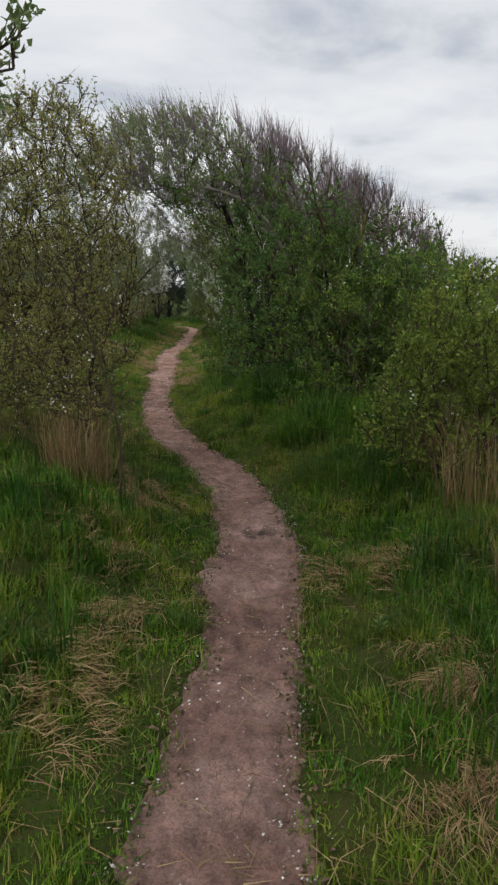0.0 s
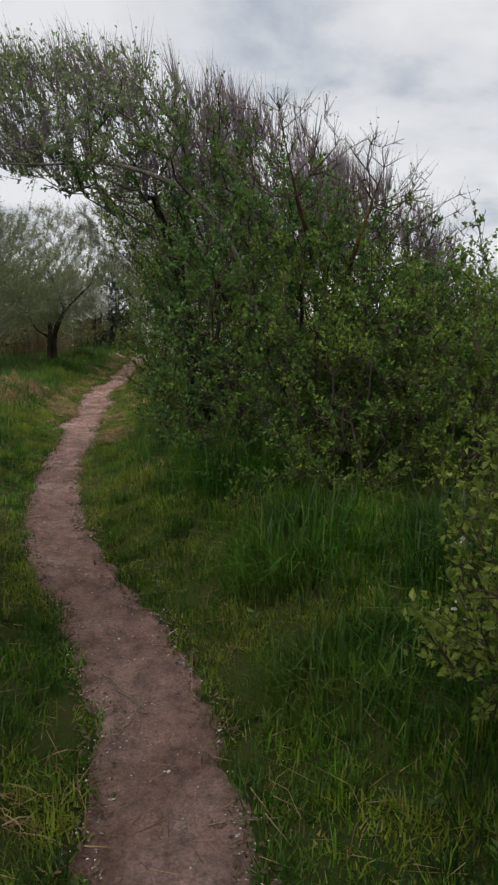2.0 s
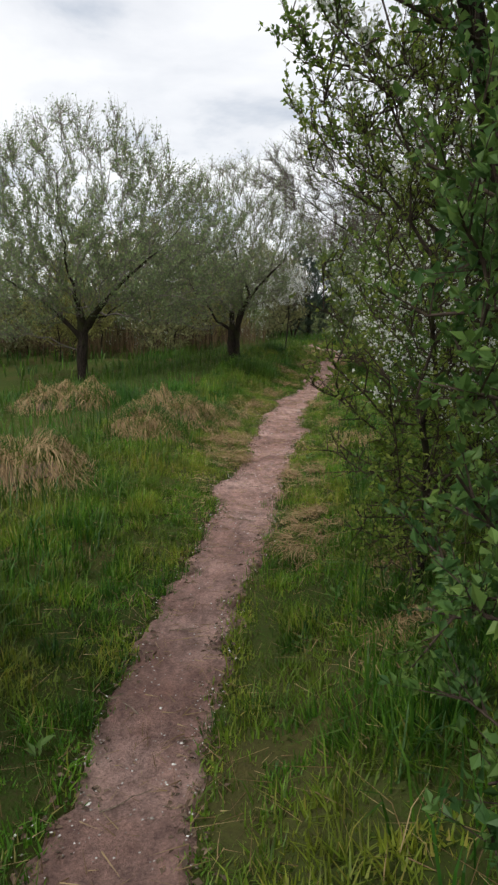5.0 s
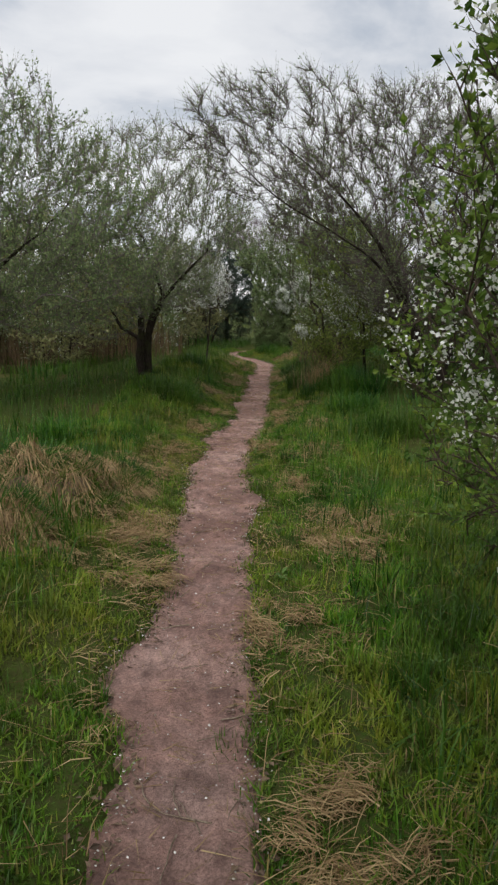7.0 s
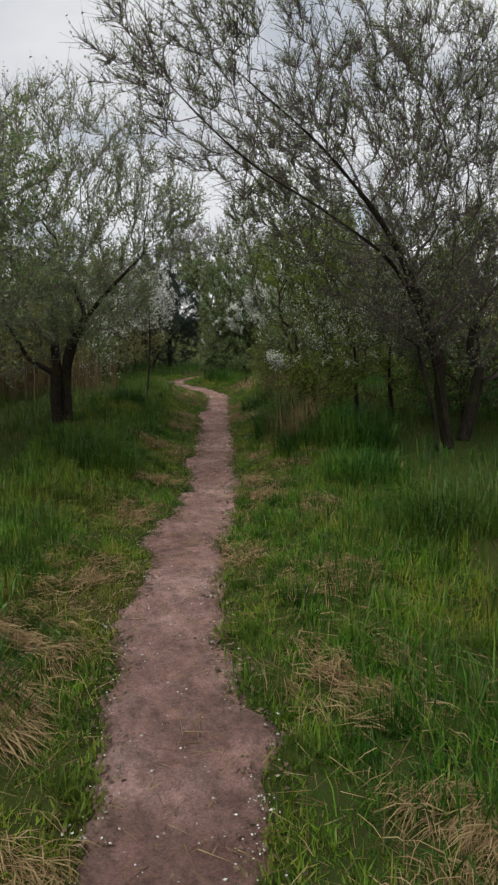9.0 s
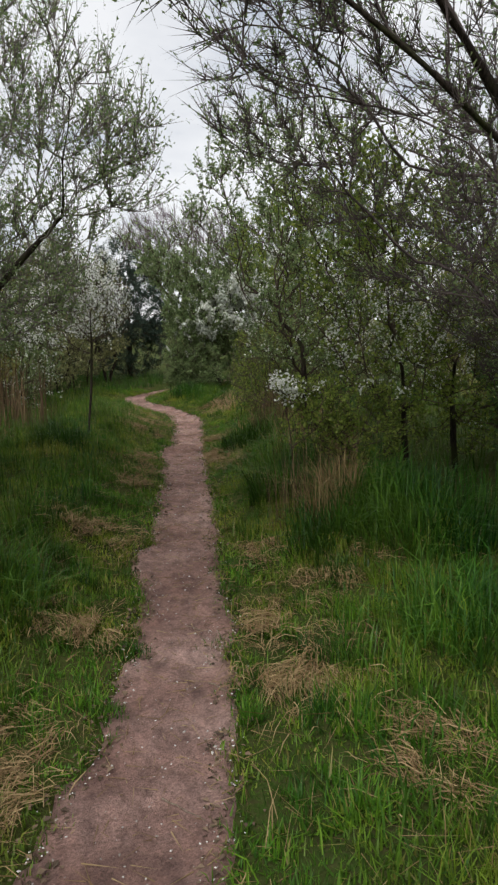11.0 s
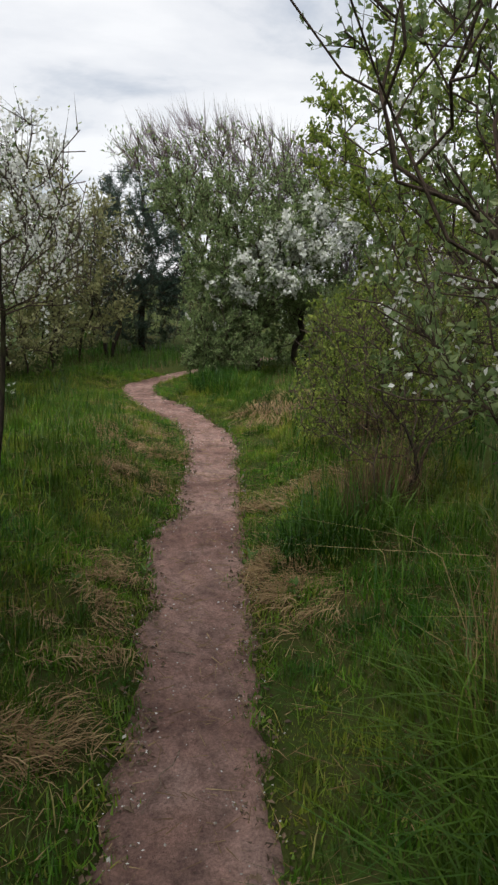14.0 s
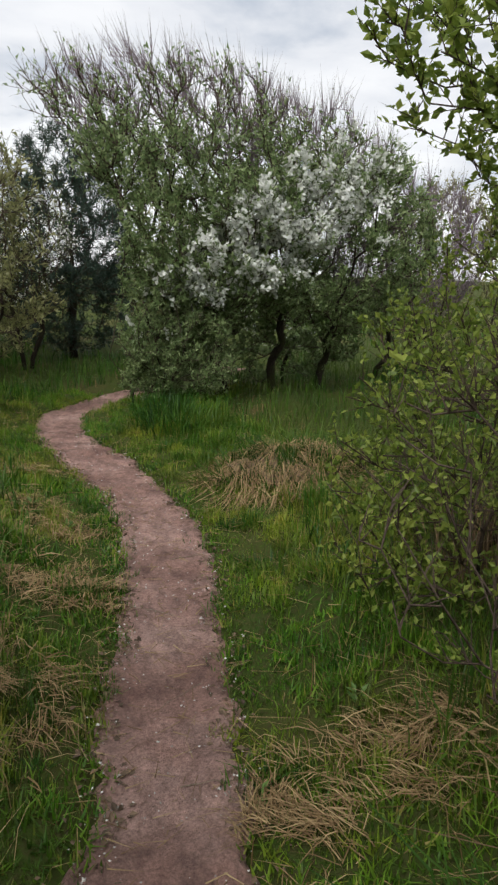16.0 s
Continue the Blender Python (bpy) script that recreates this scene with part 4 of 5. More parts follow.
# --- the copse behind the meadow: slender shrubs in a loose row, of four kinds
KINDS = []
for k in range(4):
    b = [(0, 0, 1.55 + 0.15 * k, 1.0, 0.9, 1.15), (0.4, 0.2, 1.1, 0.9, 0.8, 0.8)] + ([(0, 0, 0.7, 0.95, 0.85, 0.6)] if k % 2 else [])
    st = [wiggle_stem((dx, dy, 0), (dx * 1.6, dy * 1.6, 1.2), R_, 5, 0.04) for dx, dy in ((0, 0), (0.35, 0.1), (-0.3, 0.15), (0.15, -0.25))]
    KINDS.append(shrub("copse_shrub", "slender many-stemmed shrub in pale young leaf", "shrub", st, b, tips=165, trunk_r=0.02, tip_r=0.003, seed=50 + k, twigs=4, twig_len=(0.14, 0.36), leaves=7,
                       leaf=(0.055, 0.10), leaf_mat=(LEAF_OLIVE, LEAF_GREY, LEAF_OLIVE, LEAF_PALE)[k], group="copse behind the meadow", thin=0.005, sides=3, flat_leaf=True,
                       bloom=(lambda p: 0.35 + 0 * p[:, 0]) if k == 1 else None, blooms=5, bloom_size=0.036))
spots = [(-0.8, 27.2), (-2.0, 26.6), (-3.5, 26.2), (-5.2, 25.6), (-6.8, 25.0), (0.1, 28.6), (-1.4, 29.2), (-3.0, 29.0), (-4.8, 28.6), (-6.8, 28.0), (-8.6, 25.8), (-8.0, 29.5), (-0.1, 31.2), (-2.2, 32.0),
         (0.7, 36.5), (-0.6, 35.2), (-2.6, 35.5), (1.4, 39.0), (-0.8, 39.0), (4.6, 38.5), (6.9, 37.0), (9.0, 35.0), (9.8, 32.0), (8.4, 30.0), (-4.6, 33.0), (-6.5, 17.5), (-7.5, 20.5),
         (-1.6, 25.4), (-4.2, 24.6), (-2.9, 27.6), (-0.4, 30.0), (0.9, 31.6), (-5.8, 22.6), (7.8, 26.5), (6.6, 23.8), (7.0, 29.5), (6.9, 20.5), (1.2, 34.2), (0.2, 33.4), (2.2, 38.2)]
for k, (x, y) in enumerate(spots):
    m = pose(x, y, 0, 0, 0, (k * 77) % 360) @ Matrix.Scale((0.9, 1.05, 1.15, 0.98, 1.1)[k % 5], 4)
    if k < 4:
        KINDS[k].matrix_basis = m
    else:
        c = copy_thing(KINDS[k % 4 if y < 33 else 1 + 2 * (k % 2)], m)
        c.matrix_basis = m

# ---------------------------------------------------------------- ground cover
def blades(x, y, h, w, r, lean=0.45, mat=None, name="grass", seg=2, tilt=None, zoff=0.0):
    """Curved grass blades standing at x, y: two or one joints each."""
    n = len(x)
    a = r.uniform(0, 2 * np.pi, n)
    dirn = np.stack([np.cos(a), np.sin(a), 0 * a], 1)
    if tilt is not None:
        dirn = unit(dirn + tilt)
    s = np.stack([-dirn[:, 1], dirn[:, 0], 0 * a], 1)
    base = np.stack([x, y, land(x, y) - 0.01 + zoff], 1)
    bend = np.minimum(np.abs(r.normal(size=n)) * lean, 1.2)[:, None]
    H, W = h[:, None], w[:, None]
    up = np.array([[0, 0, 1.0]])
    mid = base + up * H * 0.58 + dirn * H * bend * 0.32
    tip = base + up * H * (1 - 0.32 * np.minimum(bend, 1.6)) + dirn * H * bend
    if seg == 2:
        v = np.stack([base - s * W * 0.5, base + s * W * 0.5, mid + s * W * 0.42, mid - s * W * 0.42, tip], 1).reshape(-1, 3)
        o = (np.arange(n) * 5)[:, None]
        return np_mesh(name, v, tris=np.array([[3, 2, 4]]) + o, quads=np.array([[0, 1, 2, 3]]) + o, mat=mat)
    v = np.stack([base - s * W * 0.5, base + s * W * 0.5, tip], 1).reshape(-1, 3)
    return np_mesh(name, v, tris=np.arange(3 * n).reshape(-1, 3), mat=mat)


def scatter(n, y0, y1, d0, d1, r, power=1.0):
    """Places on both verges between d0 and d1 metres from the trail's edge."""
    y = r.uniform(y0, y1, n)
    e = d0 + (d1 - d0) * r.uniform(0, 1, n) ** power
    side = np.where(r.uniform(size=n) < 0.5, 1, -1)
    hw = np.where(side > 0, half_width(y, 1), half_width(y, -1))
    return trail_x(y) + side * (hw + e), y, e


g = np.random.default_rng(90)
x, y, e = scatter(600000, 1.2, 33.0, -0.05, 1.6, g, 1.15)
keep_ = g.uniform(size=len(x)) < np.clip(0.25 + e * 5.0, 0.06, 1) * np.clip(0.9 + 0.3 * waves(x, y, 51, 0.32), 0.6, 1)
x, y, e = x[keep_], y[keep_], e[keep_]
h = (0.028 + 0.045 * np.clip(e / 0.6, 0, 1)) * (0.45 + 1.1 * np.clip(waves(x, y, 52, 0.40) * 0.7 + 0.5, 0, 1)) * g.uniform(0.6, 1.4, len(x))
tagged(new("short_grass", blades(x, y, h, g.uniform(0.006, 0.0115, len(x)), g, 0.75, GRASS, "short_grass", 1)), "short green meadow grass along the path's edges", "grass", kind="stuff")
x, y, e = scatter(60000, 1.2, 33.0, 0.0, 1.6, g, 1.0)
keep_ = g.uniform(size=len(x)) < np.clip(0.45 + 1.0 * waves(x, y, 54, 0.3), 0.05, 1)
x, y, e = x[keep_], y[keep_], e[keep_]
h = (0.055 + 0.06 * np.clip(e / 0.7, 0, 1)) * (0.5 + 0.9 * np.clip(waves(x, y, 52, 0.55) * 0.6 + 0.5, 0, 1)) * g.uniform(0.6, 1.6, len(x))
tagged(new("grass", blades(x, y, h, g.uniform(0.003, 0.0062, len(x)), g, 0.95, GRASS, "grass")), "arching green grass blades beside the path", "grass", kind="stuff")
x, y, e = scatter(46000, 1.0, 36.0, 0.55, 4.2, g, 1.25)
h = (0.09 + 0.20 * np.clip(waves(x, y, 53, 1.1) * 0.6 + 0.5, 0, 1)) * g.uniform(0.6, 1.4, len(x)) * np.clip(0.5 + e / 1.4, 0.5, 1)
tagged(new("tall_grass", blades(x, y, h, g.uniform(0.005, 0.010, len(x)), g, 0.75, TALL, "tall_grass", 2)), "taller lush green grass of the meadow", "grass", kind="stuff")
# small dense clumps that make the sward lumpy
x, y, e = scatter(700, 1.4, 31.0, 0.02, 1.6, g, 1.3)
k = g.integers(45, 120, len(x))
rr = np.repeat(g.uniform(0.05, 0.14, len(x)), k) * np.sqrt(g.uniform(0, 1, k.sum()))
aa = g.uniform(0, 6.283, k.sum())
tall_ = np.repeat(g.uniform(0.05, 0.15, len(x)) * np.clip(0.6 + e, 0.6, 1.3), k)
x, y = np.repeat(x, k) + rr * np.cos(aa), np.repeat(y, k) + rr * np.sin(aa)
tagged(new("grass_clumps", blades(x, y, tall_ * g.uniform(0.6, 1.2, len(x)), g.uniform(0.005, 0.009, len(x)), g, 0.6, TALL, "grass_clumps", 1, tilt=np.stack([np.cos(aa), np.sin(aa), 0 * aa], 1) * 0.9)),
       "small dense clumps of dark green grass in the sward", "grass", kind="stuff")
fx, fy = g.uniform(-16, 20, 26000), g.uniform(0, 60, 26000)
far_ = off_trail(fx, fy) > 3.0
fx, fy = fx[far_], fy[far_]
tagged(new("meadow_grass", blades(fx, fy, g.uniform(0.18, 0.38, len(fx)), g.uniform(0.018, 0.035, len(fx)), g, 0.5, TALL, "meadow_grass", 2)), "rough green meadow grass farther off", "grass", kind="stuff")
# loose dry blades among the green
x, y, e = scatter(13000, 1.2, 34.0, 0.0, 2.2, g, 1.0)
sel = waves(x, y, 61, 1.1) > 0.15
x, y = x[sel], y[sel]
tagged(new("dry_grass", blades(x, y, g.uniform(0.06, 0.20, len(x)), g.uniform(0.002, 0.004, len(x)), g, 1.1, STRAW, "dry_grass", 2)), "bleached dry grass blades mixed into the sward", "dry grass", kind="stuff")


def tuft(cx, cy, rad, n, hmin, hmax, mat, name, label, category, lean=0.6, width=(0.004, 0.008), seed=1, group=""):
    r = np.random.default_rng(seed)
    d = np.sqrt(r.uniform(0, 1, n)) * rad
    a = r.uniform(0, 6.283, n)
    x, y = cx + d * np.cos(a), cy + d * np.sin(a)
    me = blades(x, y, r.uniform(hmin, hmax, n), r.uniform(*width, n), r, lean, mat, name, 2, tilt=np.stack([np.cos(a), np.sin(a), 0 * a], 1) * 0.8)
    return tagged(new(name, me), label, category, group, "stuff")


def straw_patch(cx, cy, rx, ry, n, seed, heading=0.0):
    """Flattened dead grass: loose straws lying every way, thinning out towards the rim, green coming through."""
    r = np.random.default_rng(seed)
    x, y = cx + r.normal(size=n) * rx * 0.6, cy + r.normal(size=n) * ry * 0.6
    on = (off_trail(x, y) > 0.02) & (waves(x, y, seed, 0.30) > -0.05)
    x, y = x[on], y[on]
    n = len(x)
    z = land(x, y) + r.uniform(0.012, 0.060, n)
    th = heading + 0.8 * waves(x, y, seed + 1, 0.5) + r.normal(size=n) * 0.6
    L = r.uniform(0.05, 0.16, n)
    dv = np.stack([np.cos(th), np.sin(th), r.normal(size=n) * 0.10], 1)
    s = np.stack([-np.sin(th), np.cos(th), r.normal(size=n) * 0.5], 1) * r.uniform(0.0008, 0.0017, n)[:, None]
    p = np.stack([x, y, z], 1)
    q = p + dv * L[:, None] * 0.5 + np.array([[0, 0, 0.012]]) * r.uniform(0, 1, (n, 1))
    t = p + dv * L[:, None] - np.array([[0, 0, 0.02]])
    v = np.stack([p - s, p + s, q + s, q - s, t], 1).reshape(-1, 3)
    o = (np.arange(n) * 5)[:, None]
    me = np_mesh("dry_grass_patch", v, tris=np.array([[3, 2, 4]]) + o, quads=np.array([[0, 1, 2, 3]]) + o, mat=STRAW)
    return tagged(new("dry_grass_patch", me), "flattened patch of bleached dead grass", "dry grass", "patches of dead grass", "stuff")


# x, y of each patch; they differ in size at random
PATCHES = [(-0.95, 3), (-0.75, 4.3), (0.62, 3.9), (0.55, 2.75), (-0.55, 5.3), (1.15, 11.2), (0.98, 10.3), (0.85, 13.6), (1.55, 15.2), (1.5, 16.2), (1.75, 17.2), (1.45, 14.4), (-0.25, 14.6), (-0.5, 15.4), (0.1, 16.8), (0.35, 17.6), (2.15, 18.6), (0.75, 19.1), (1.95, 19.4), (2.25, 21), (1.15, 21.6), (1.75, 23.9), (2.75, 24.2), (1.9, 27.4), (2.15, 28.4), (2.35, 27.2), (3.3, 25.6), (0.3, 13.2), (0.15, 15.3), (0.25, 14.3), (1.3, 17.9), (2.1, 29.3), (1.6, 14.9), (2, 26.4), (0.03, 14.97), (1.28, 14.77), (0.85, 12.32), (0.7, 11.9), (2.37, 20.25), (1.95, 19.9), (1.04, 20.13), (1.87, 24.51), (2.35, 28.01), (2.69, 24.59), (1.56, 23.23), (2.91, 25.59), (-0.68, 3.58), (0.26, 2.17)]
for k, (px_, py_) in enumerate(PATCHES):
    wide, long_ = float(R_.uniform(0.15, 0.30)), float(R_.uniform(0.18, 0.36))
    straw_patch(px_, py_, wide, long_, int(20000 * wide * long_ + 300), 200 + k, heading=k * 1.3)


def mound(cx, cy, rad, hgt, seed, n=2300):
    """A hummock of matted old grass, the straws combed down its sides in tangled locks."""
    r = np.random.default_rng(seed)
    rad = rad * 1.15

    def dome(x, y):
        d2 = ((x - cx) ** 2 + (y - cy) ** 2) / rad ** 2
        return land(x, y) + hgt * np.clip(1 - d2, 0, 1) ** 0.8 * (0.78 + 0.28 * waves(x, y, seed, 0.42))

    a = r.uniform(0, 6.283, n)
    d = np.sqrt(r.uniform(0, 1, n)) * rad * 0.95
    x, y = cx + d * np.cos(a), cy + d * np.sin(a)
    th = a + 1.1 * waves(x, y, seed + 3, 0.5) + r.normal(size=n) * 0.5
    L = r.uniform(0.08, 0.28, n)
    out = np.stack([np.cos(th), np.sin(th), 0 * th], 1)
    lift_ = r.uniform(0.0, 0.05, n)
    p = np.stack([x, y, dome(x, y) + lift_ * 0.5], 1)
    q = p + out * L[:, None] * 0.5
    q[:, 2] = dome(q[:, 0], q[:, 1]) + lift_ * 1.3
    t = p + out * L[:, None]
    t[:, 2] = dome(t[:, 0], t[:, 1]) + lift_ * 0.4
    s = np.cross(out, np.array([[0, 0, 1.0]])) * r.uniform(0.0014, 0.003, (n, 1))
    v = np.stack([p - s, p + s, q + s, q - s, t], 1).reshape(-1, 3)
    o = (np.arange(n) * 5)[:, None]
    root = tagged(new("grass_hummock"), "hummock of drooping straw-coloured dead grass", "grass hummock", "hummocks of dead grass")
    c = Vector((cx, cy, float(land(cx, cy))))
    root.location = c
    part("straw", np_mesh("straw", v - np.array(c), tris=np.array([[3, 2, 4]]) + o, quads=np.array([[0, 1, 2, 3]]) + o, mat=STRAW), root)
    gn = 1700
    a, d = r.uniform(0, 6.283, gn), np.sqrt(r.uniform(0, 1, gn)) * rad
    x, y = cx + d * np.cos(a), cy + d * np.sin(a)
    on = waves(x, y, seed + 9, 0.4) > -0.1
    x, y, a = x[on], y[on], a[on]
    gn = len(x)
    p = np.stack([x, y, dome(x, y)], 1)
    lean_ = unit(np.stack([np.cos(a), np.sin(a), 0 * a], 1) * 0.6 + r.normal(size=(gn, 3)) * 0.4 + np.array([0, 0, 0.8]))
    s = unit(np.cross(lean_, r.normal(size=(gn, 3)))) * r.uniform(0.002, 0.004, (gn, 1))
    tip = p + lean_ * r.uniform(0.06, 0.20, (gn, 1))
    tagged(part("green_grass", np_mesh("green_grass", np.stack([p - s, p + s, tip], 1).reshape(-1, 3) - np.array(c), tris=np.arange(gn * 3).reshape(-1, 3), mat=TALL), root), kind="stuff")
    bm = bmesh.new()
    bmesh.ops.create_icosphere(bm, subdivisions=3, radius=1)
    for vv in bm.verts:
        k = 1 + 0.15 * float(waves(vv.co.x, vv.co.y + vv.co.z, seed, 0.8))
        vv.co = Vector((vv.co.x * rad * 0.6 * k, vv.co.y * rad * 0.6 * k, vv.co.z * hgt * 0.2 * k))
    me = bpy.data.meshes.new("thatch")
    bm.to_mesh(me)
    bm.free()
    me.materials.append(LITTER)
    part("thatch", me, root, "matted brown thatch under the straw")
    return root


for k, (hx, hy, hr, hh) in enumerate([(-0.60, 15.7, 0.55, 0.34), (-1.95, 16.6, 0.60, 0.30), (-1.45, 13.0, 0.55, 0.32), (-0.15, 16.2, 0.30, 0.14), (4.0, 28.7, 0.6, 0.2), (-0.72, 14.8, 0.30, 0.20)] ):
    mound(hx, hy, hr, hh, 300 + k)

# standing dry stalks at the feet of bushes, and lush tussocks
for k, (tx, ty, tr, tn, h0, h1) in enumerate([(-0.92, 5.2, 0.22, 420, 0.25, 0.6), (-0.8, 6.2, 0.3, 170, 0.3, 0.85), (1.55, 4.4, 0.28, 260, 0.25, 0.7), (1.25, 3.2, 0.25, 420, 0.2, 0.5), (3.2, 22.2, 0.2, 220, 0.3, 0.7),
                                            (2.65, 21.35, 0.25, 190, 0.25, 0.75), (3.3, 22.9, 0.35, 420, 0.3, 0.8), (4.1, 26.3, 0.35, 420, 0.3, 0.65), (2.73, 20.98, 0.15, 330, 0.3, 0.58), (3.42, 24.8, 0.25, 360, 0.25, 0.6), (-1.2, 6.0, 0.45, 220, 0.3, 0.8), (1.75, 5.2, 0.3, 360, 0.3, 0.7)]):
    tuft(tx, ty, tr, tn, h0, h1, REED if k in (1, 5, 7, 9, 10) else STRAW, "dry_grass_tuft", "tuft of standing dry brown stalks", "dry grass", 0.55, (0.002, 0.005), 400 + k, "dry tufts")
for k, (tx, ty, tr, tn, h0, h1) in enumerate([(2.75, 19.3, 0.35, 420, 0.2, 0.42), (2.6, 20.7, 0.3, 320, 0.2, 0.4), (3.1, 20.3, 0.4, 460, 0.25, 0.5), (1.2, 7.9, 0.35, 520, 0.25, 0.55), (1.1, 6.6, 0.35, 420, 0.2, 0.45),
                                            (3.1, 24.6, 0.35, 420, 0.2, 0.45), (1.9, 6.1, 0.4, 460, 0.25, 0.5), (1.5, 12.0, 0.25, 320, 0.15, 0.4), (-0.7, 17.4, 0.2, 220, 0.15, 0.4), (0.5, 20.3, 0.4, 460, 0.2, 0.42),
                                            (3.0, 21.0, 0.3, 420, 0.2, 0.5), (3.6, 30.6, 0.5, 460, 0.2, 0.45), (2.9, 17.8, 0.45, 520, 0.25, 0.5), (0.95, 24.2, 0.3, 300, 0.2, 0.4), (4.2, 28.9, 0.5, 420, 0.2, 0.4), (-1.2, 16.5, 0.4, 300, 0.15, 0.38), (-1.6, 13.3, 0.35, 260, 0.15, 0.4), (1.0, 5.6, 0.35, 260, 0.15, 0.35), (2.75, 22.0, 0.35, 420, 0.3, 0.6), (3.0, 22.5, 0.38, 420, 0.3, 0.65), (-0.7, 16.4, 0.4, 260, 0.12, 0.34), (-1.9, 16.8, 0.5, 320, 0.15, 0.4)]):
    tuft(tx, ty, tr * 0.9, int(tn * 1.3), h0 * 0.7, h1 * 0.95, TALL, "grass_tussock", "lush tussock of long arching green grass", "grass tussock", 1.15, (0.005, 0.009), 500 + k, "green tussocks")

# brown reeds and stems under the copse
rx_, ry_ = g.uniform(-9, 1.1, 9000), g.uniform(25.2, 31.5, 9000)
sel = (rx_ < 1.0 - 0.25 * (ry_ - 25)) & (waves(rx_, ry_, 71, 1.6) > -0.45) & (off_trail(rx_, ry_) > 0.9)
rx_, ry_ = rx_[sel], ry_[sel]
tagged(new("reeds", blades(rx_, ry_, g.uniform(0.25, 1.2, len(rx_)), g.uniform(0.006, 0.011, len(rx_)), g, 0.25, REED, "reeds", 2)), "stand of dry brown reeds and stems under the copse", "reeds", kind="stuff")

# single bleached straws lying through the sward of both verges
x, y, e = scatter(6500, 1.2, 32.0, 0.0, 1.4, g, 1.1)
n = len(x)
th = g.uniform(0, 6.283, n)
L = g.uniform(0.05, 0.24, n)[:, None]
dv = np.stack([np.cos(th), np.sin(th), g.normal(size=n) * 0.15], 1)
p = np.stack([x, y, land(x, y) + g.uniform(0.02, 0.075, n)], 1)
v, t = spikes(p, p + dv * L, g.uniform(0.0009, 0.0019, n))
sel = np.repeat(off_trail(v.reshape(-1, 4, 3)[:, 3, 0], v.reshape(-1, 4, 3)[:, 3, 1]) > -0.02, 3)
tagged(new("fallen_straw", np_mesh("fallen_straw", v, tris=t[sel], mat=STRAW)), "single bleached straws lying in the grass", "straw", kind="stuff")

# ---------------------------------------------------------------- litter on and beside the trail
n = 8000
yy = g.uniform(1.4, 31, n)
edge_ = np.where(g.uniform(size=n) < 0.72, 1.0, 0.0)
side = np.where(g.uniform(size=n) < 0.5, 1, -1)
hw = np.where(side > 0, half_width(yy, 1), half_width(yy, -1))
xx = trail_x(yy) + side * np.where(edge_ > 0, hw + g.normal(size=n) * 0.04, hw * g.uniform(0, 1, n))
zz = np.where(off_trail(xx, yy) > 0, land(xx, yy) + 0.004, -0.014)
size = g.uniform(0.002, 0.0065, n) * np.where(g.uniform(size=n) < 0.08, 1.7, 1)
ld = unit(np.stack([g.normal(size=n), g.normal(size=n), g.normal(size=n) * 0.25], 1))
c = np.stack([xx, yy, zz], 1)
s = unit(np.cross(ld, np.array([[0, 0, 1.0]])))
up = np.cross(s, ld)
S = size[:, None]
v = np.stack([c - ld * S, c - s * S * 0.7, c + ld * S, c + s * S * 0.7, c + up * S * 0.5], 1).reshape(-1, 3)
o = (np.arange(n) * 5)[:, None, None]
t = (np.array([[0, 1, 4], [1, 2, 4], [2, 3, 4], [3, 0, 4]])[None] + o).reshape(-1, 3)
tagged(new("shell_chips", np_mesh("shell_chips", v, tris=t, mat=SHELL)), "white shell chips and small stones along the path edge", "pebbles", kind="stuff")
n = 8000
yy = g.uniform(1.4, 31, n)
side = np.where(g.uniform(size=n) < 0.5, 1, -1)
hw = np.where(side > 0, half_width(yy, 1), half_width(yy, -1))
xx = trail_x(yy) + side * (hw + np.abs(g.normal(size=n)) * 0.075 - 0.045)
zz = np.where(off_trail(xx, yy) > 0, land(xx, yy) + 0.006, -0.012)
ld = unit(np.stack([g.normal(size=n), g.normal(size=n), g.normal(size=n) * 0.2], 1))
L = g.uniform(0.012, 0.035, n)
v, t = leaf_quads(np.stack([xx, yy, zz], 1), ld, unit(g.normal(size=(n, 3)) * 0.4 + np.array([0, 0, 1])), L, L * 0.6)
tagged(new("leaf_litter", np_mesh("leaf_litter", v, tris=t, mat=LITTER)), "dark dead leaves and crumbs of bark beside the path", "leaf litter", kind="stuff")
n = 2600
yy = g.uniform(1.4, 29, n)
xx = trail_x(yy) + g.normal(size=n) * 0.17
zz = np.where(off_trail(xx, yy) > 0, land(xx, yy) + 0.02, -0.010)
th = g.uniform(0, 6.283, n)
L = g.uniform(0.02, 0.15, n)[:, None]
dv = np.stack([np.cos(th), np.sin(th), 0 * th], 1)
v, t = spikes(np.stack([xx, yy, zz], 1), np.stack([xx, yy, zz + 0.002], 1) + dv * L, g.uniform(0.0012, 0.0026, n))
tagged(new("straw_bits", np_mesh("straw_bits", v, tris=t, mat=STRAW)), "scattered bits of straw lying on the path", "straw", kind="stuff")


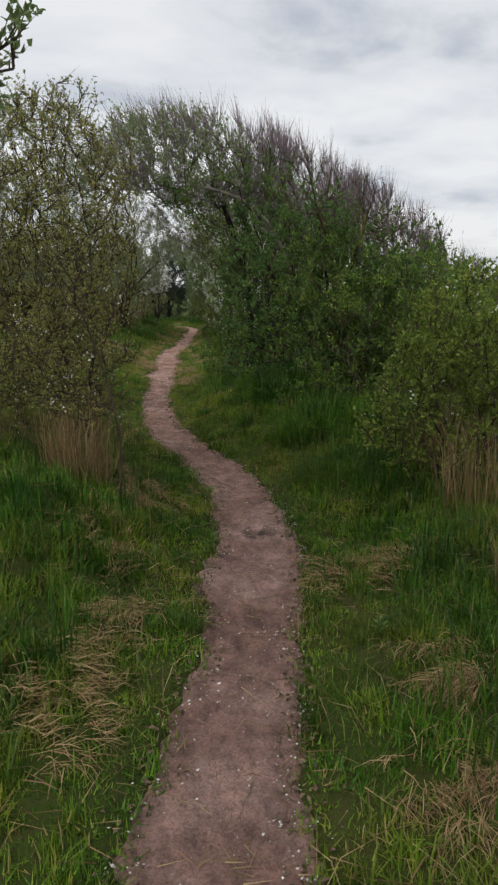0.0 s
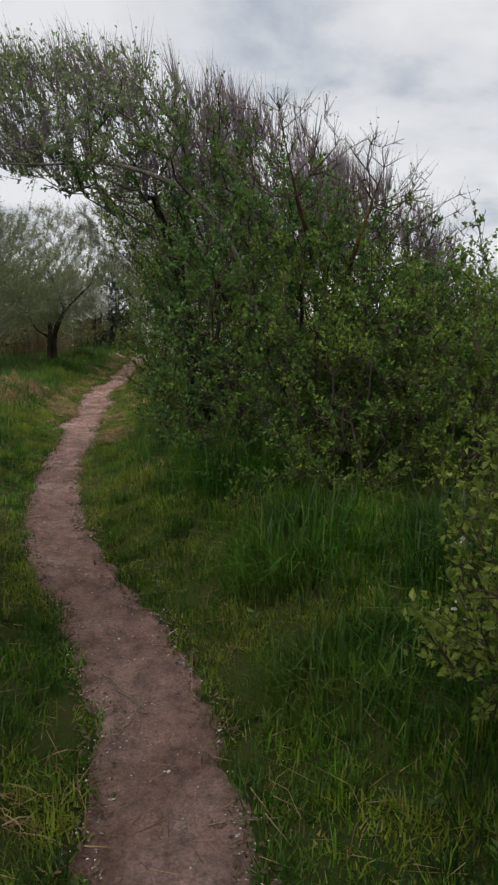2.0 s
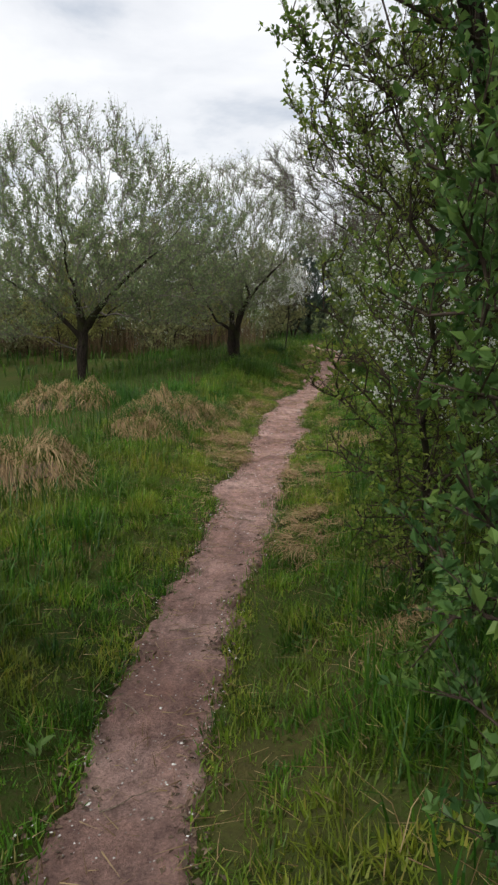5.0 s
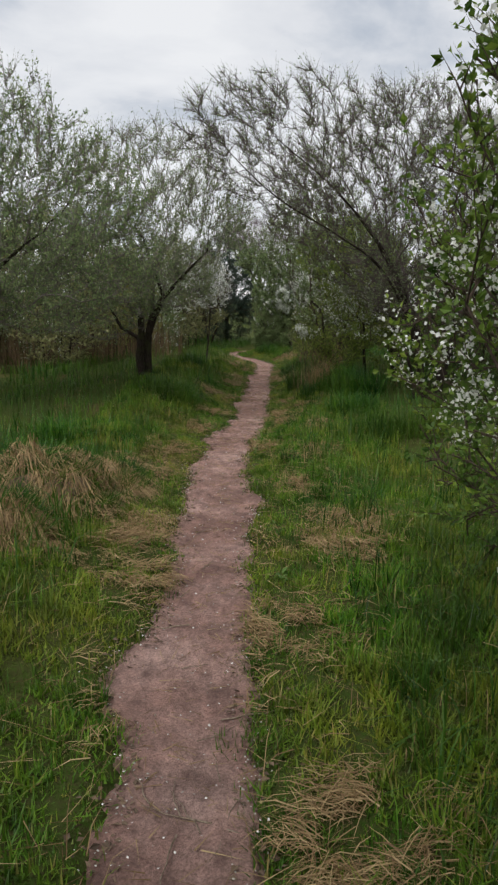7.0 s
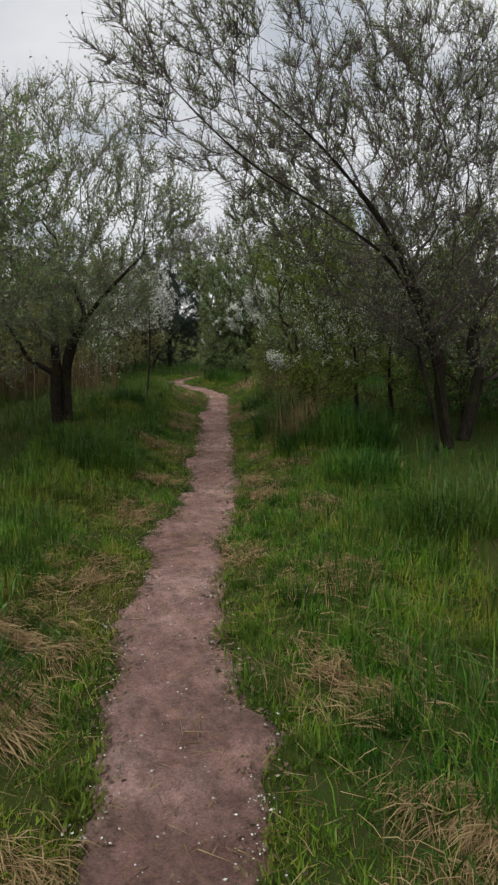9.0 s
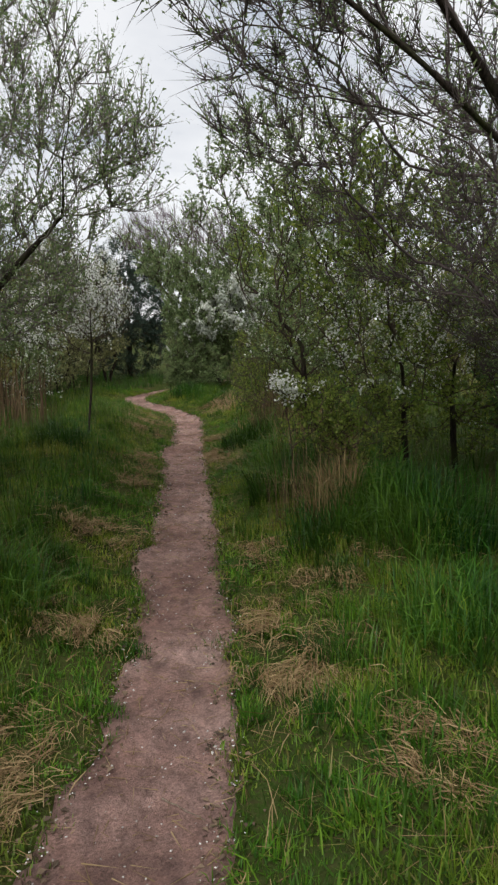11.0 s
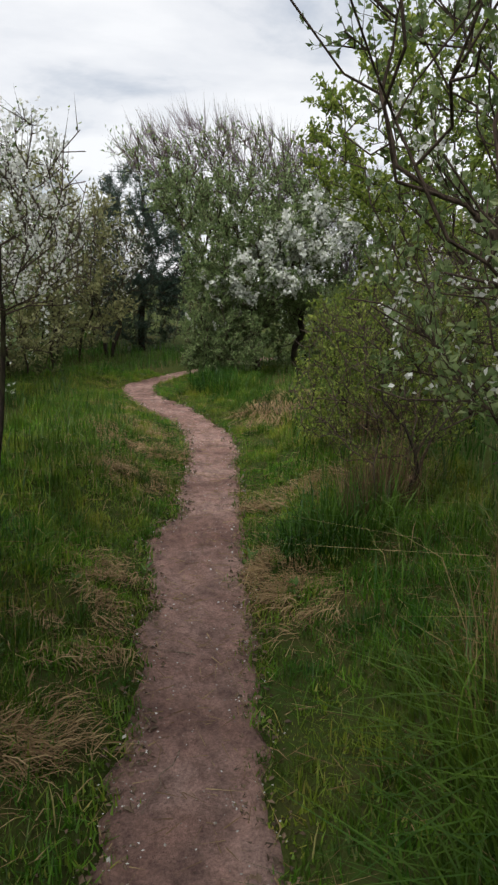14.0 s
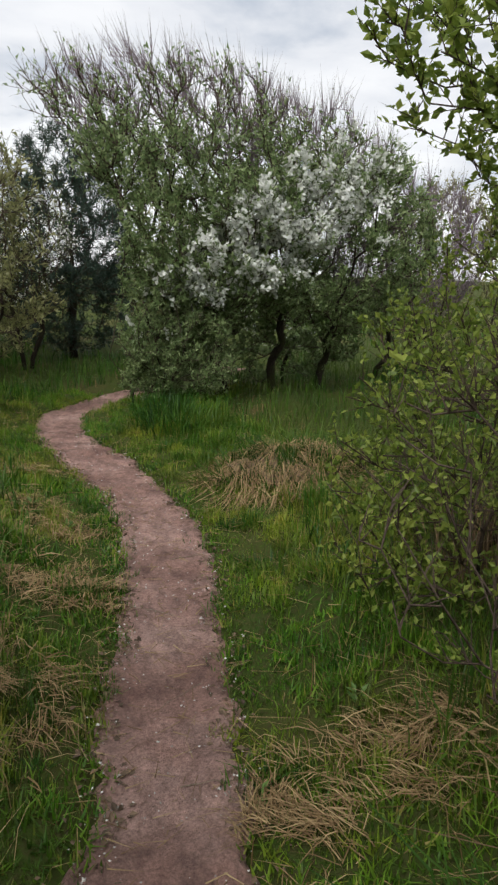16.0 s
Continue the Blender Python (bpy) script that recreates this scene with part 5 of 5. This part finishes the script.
def stick(x, y, heading, length, r, seed):
    q = np.random.default_rng(seed)
    k = 6
    f = np.linspace(0, 1, k)
    d = np.array([math.cos(heading), math.sin(heading)])
    p = np.stack([f * length * d[0], f * length * d[1], 0.006 + 0 * f], 1) + np.concatenate([q.normal(size=(k, 2)) * length * 0.025, np.abs(q.normal(size=(k, 1))) * 0.003], 1)
    rr = r * (1 - 0.6 * f)
    v, quad = tubes(p[:-1], p[1:], rr[:-1], rr[1:], 5)
    ob = new("fallen_stick", np_mesh("fallen_stick", v, quads=quad, mat=DEADWOOD, smooth=True))
    ob.location = (x, y, -0.016)
    return tagged(ob, "thin bleached dead stick lying on the dirt path", "stick", "sticks on the path")


stick(0.12, 6.2, -1.19, 0.43, 0.006, 690)
for k in range(9):
    stick(float(R_.uniform(0.25, 0.5)), float(R_.uniform(12.4, 13.1)), float(R_.uniform(0, 6.28)), float(R_.uniform(0.12, 0.32)), float(R_.uniform(0.002, 0.004)), 670 + k)
for k in range(46):
    sy = 1.9 + k * 0.63 + float(R_.uniform(-0.2, 0.2))
    stick(float(trail_x(sy)) + float(R_.uniform(-0.17, 0.15)), sy, float(R_.uniform(0, 6.28)), float(R_.uniform(0.10, 0.30)), float(R_.uniform(0.0018, 0.004)), 700 + k)


def weed(x, y, rad, n, seed):
    """A rosette of broad low leaves."""
    r = np.random.default_rng(seed)
    a = r.uniform(0, 6.283, n)
    L = rad * r.uniform(0.5, 1, n)
    d = unit(np.stack([np.cos(a), np.sin(a), r.uniform(0.2, 1.0, n)], 1))
    p = np.stack([x + 0.3 * rad * np.cos(a) * r.uniform(0, 1, n), y + 0.3 * rad * np.sin(a) * r.uniform(0, 1, n), land(x, y) + r.uniform(0.0, 0.08, n)], 1)
    v, t = leaf_quads(p, d, unit(np.stack([-np.cos(a) * 0.4, -np.sin(a) * 0.4, 1 + 0 * a], 1)), L, L * 0.42)
    return tagged(new("weed", np_mesh("weed", v, tris=t, mat=WEED)), "low broad-leaved green weed in the grass", "weed", "weeds in the grass", "stuff")


for k in range(60):
    wy = float(R_.uniform(2.0, 30))
    sd = 1 if R_.uniform() < 0.5 else -1
    wx = float(trail_x(wy)) + sd * (0.22 + float(R_.uniform(0.05, 0.8)))
    weed(wx, wy, float(R_.uniform(0.03, 0.065)), int(R_.uniform(9, 18)), 800 + k)
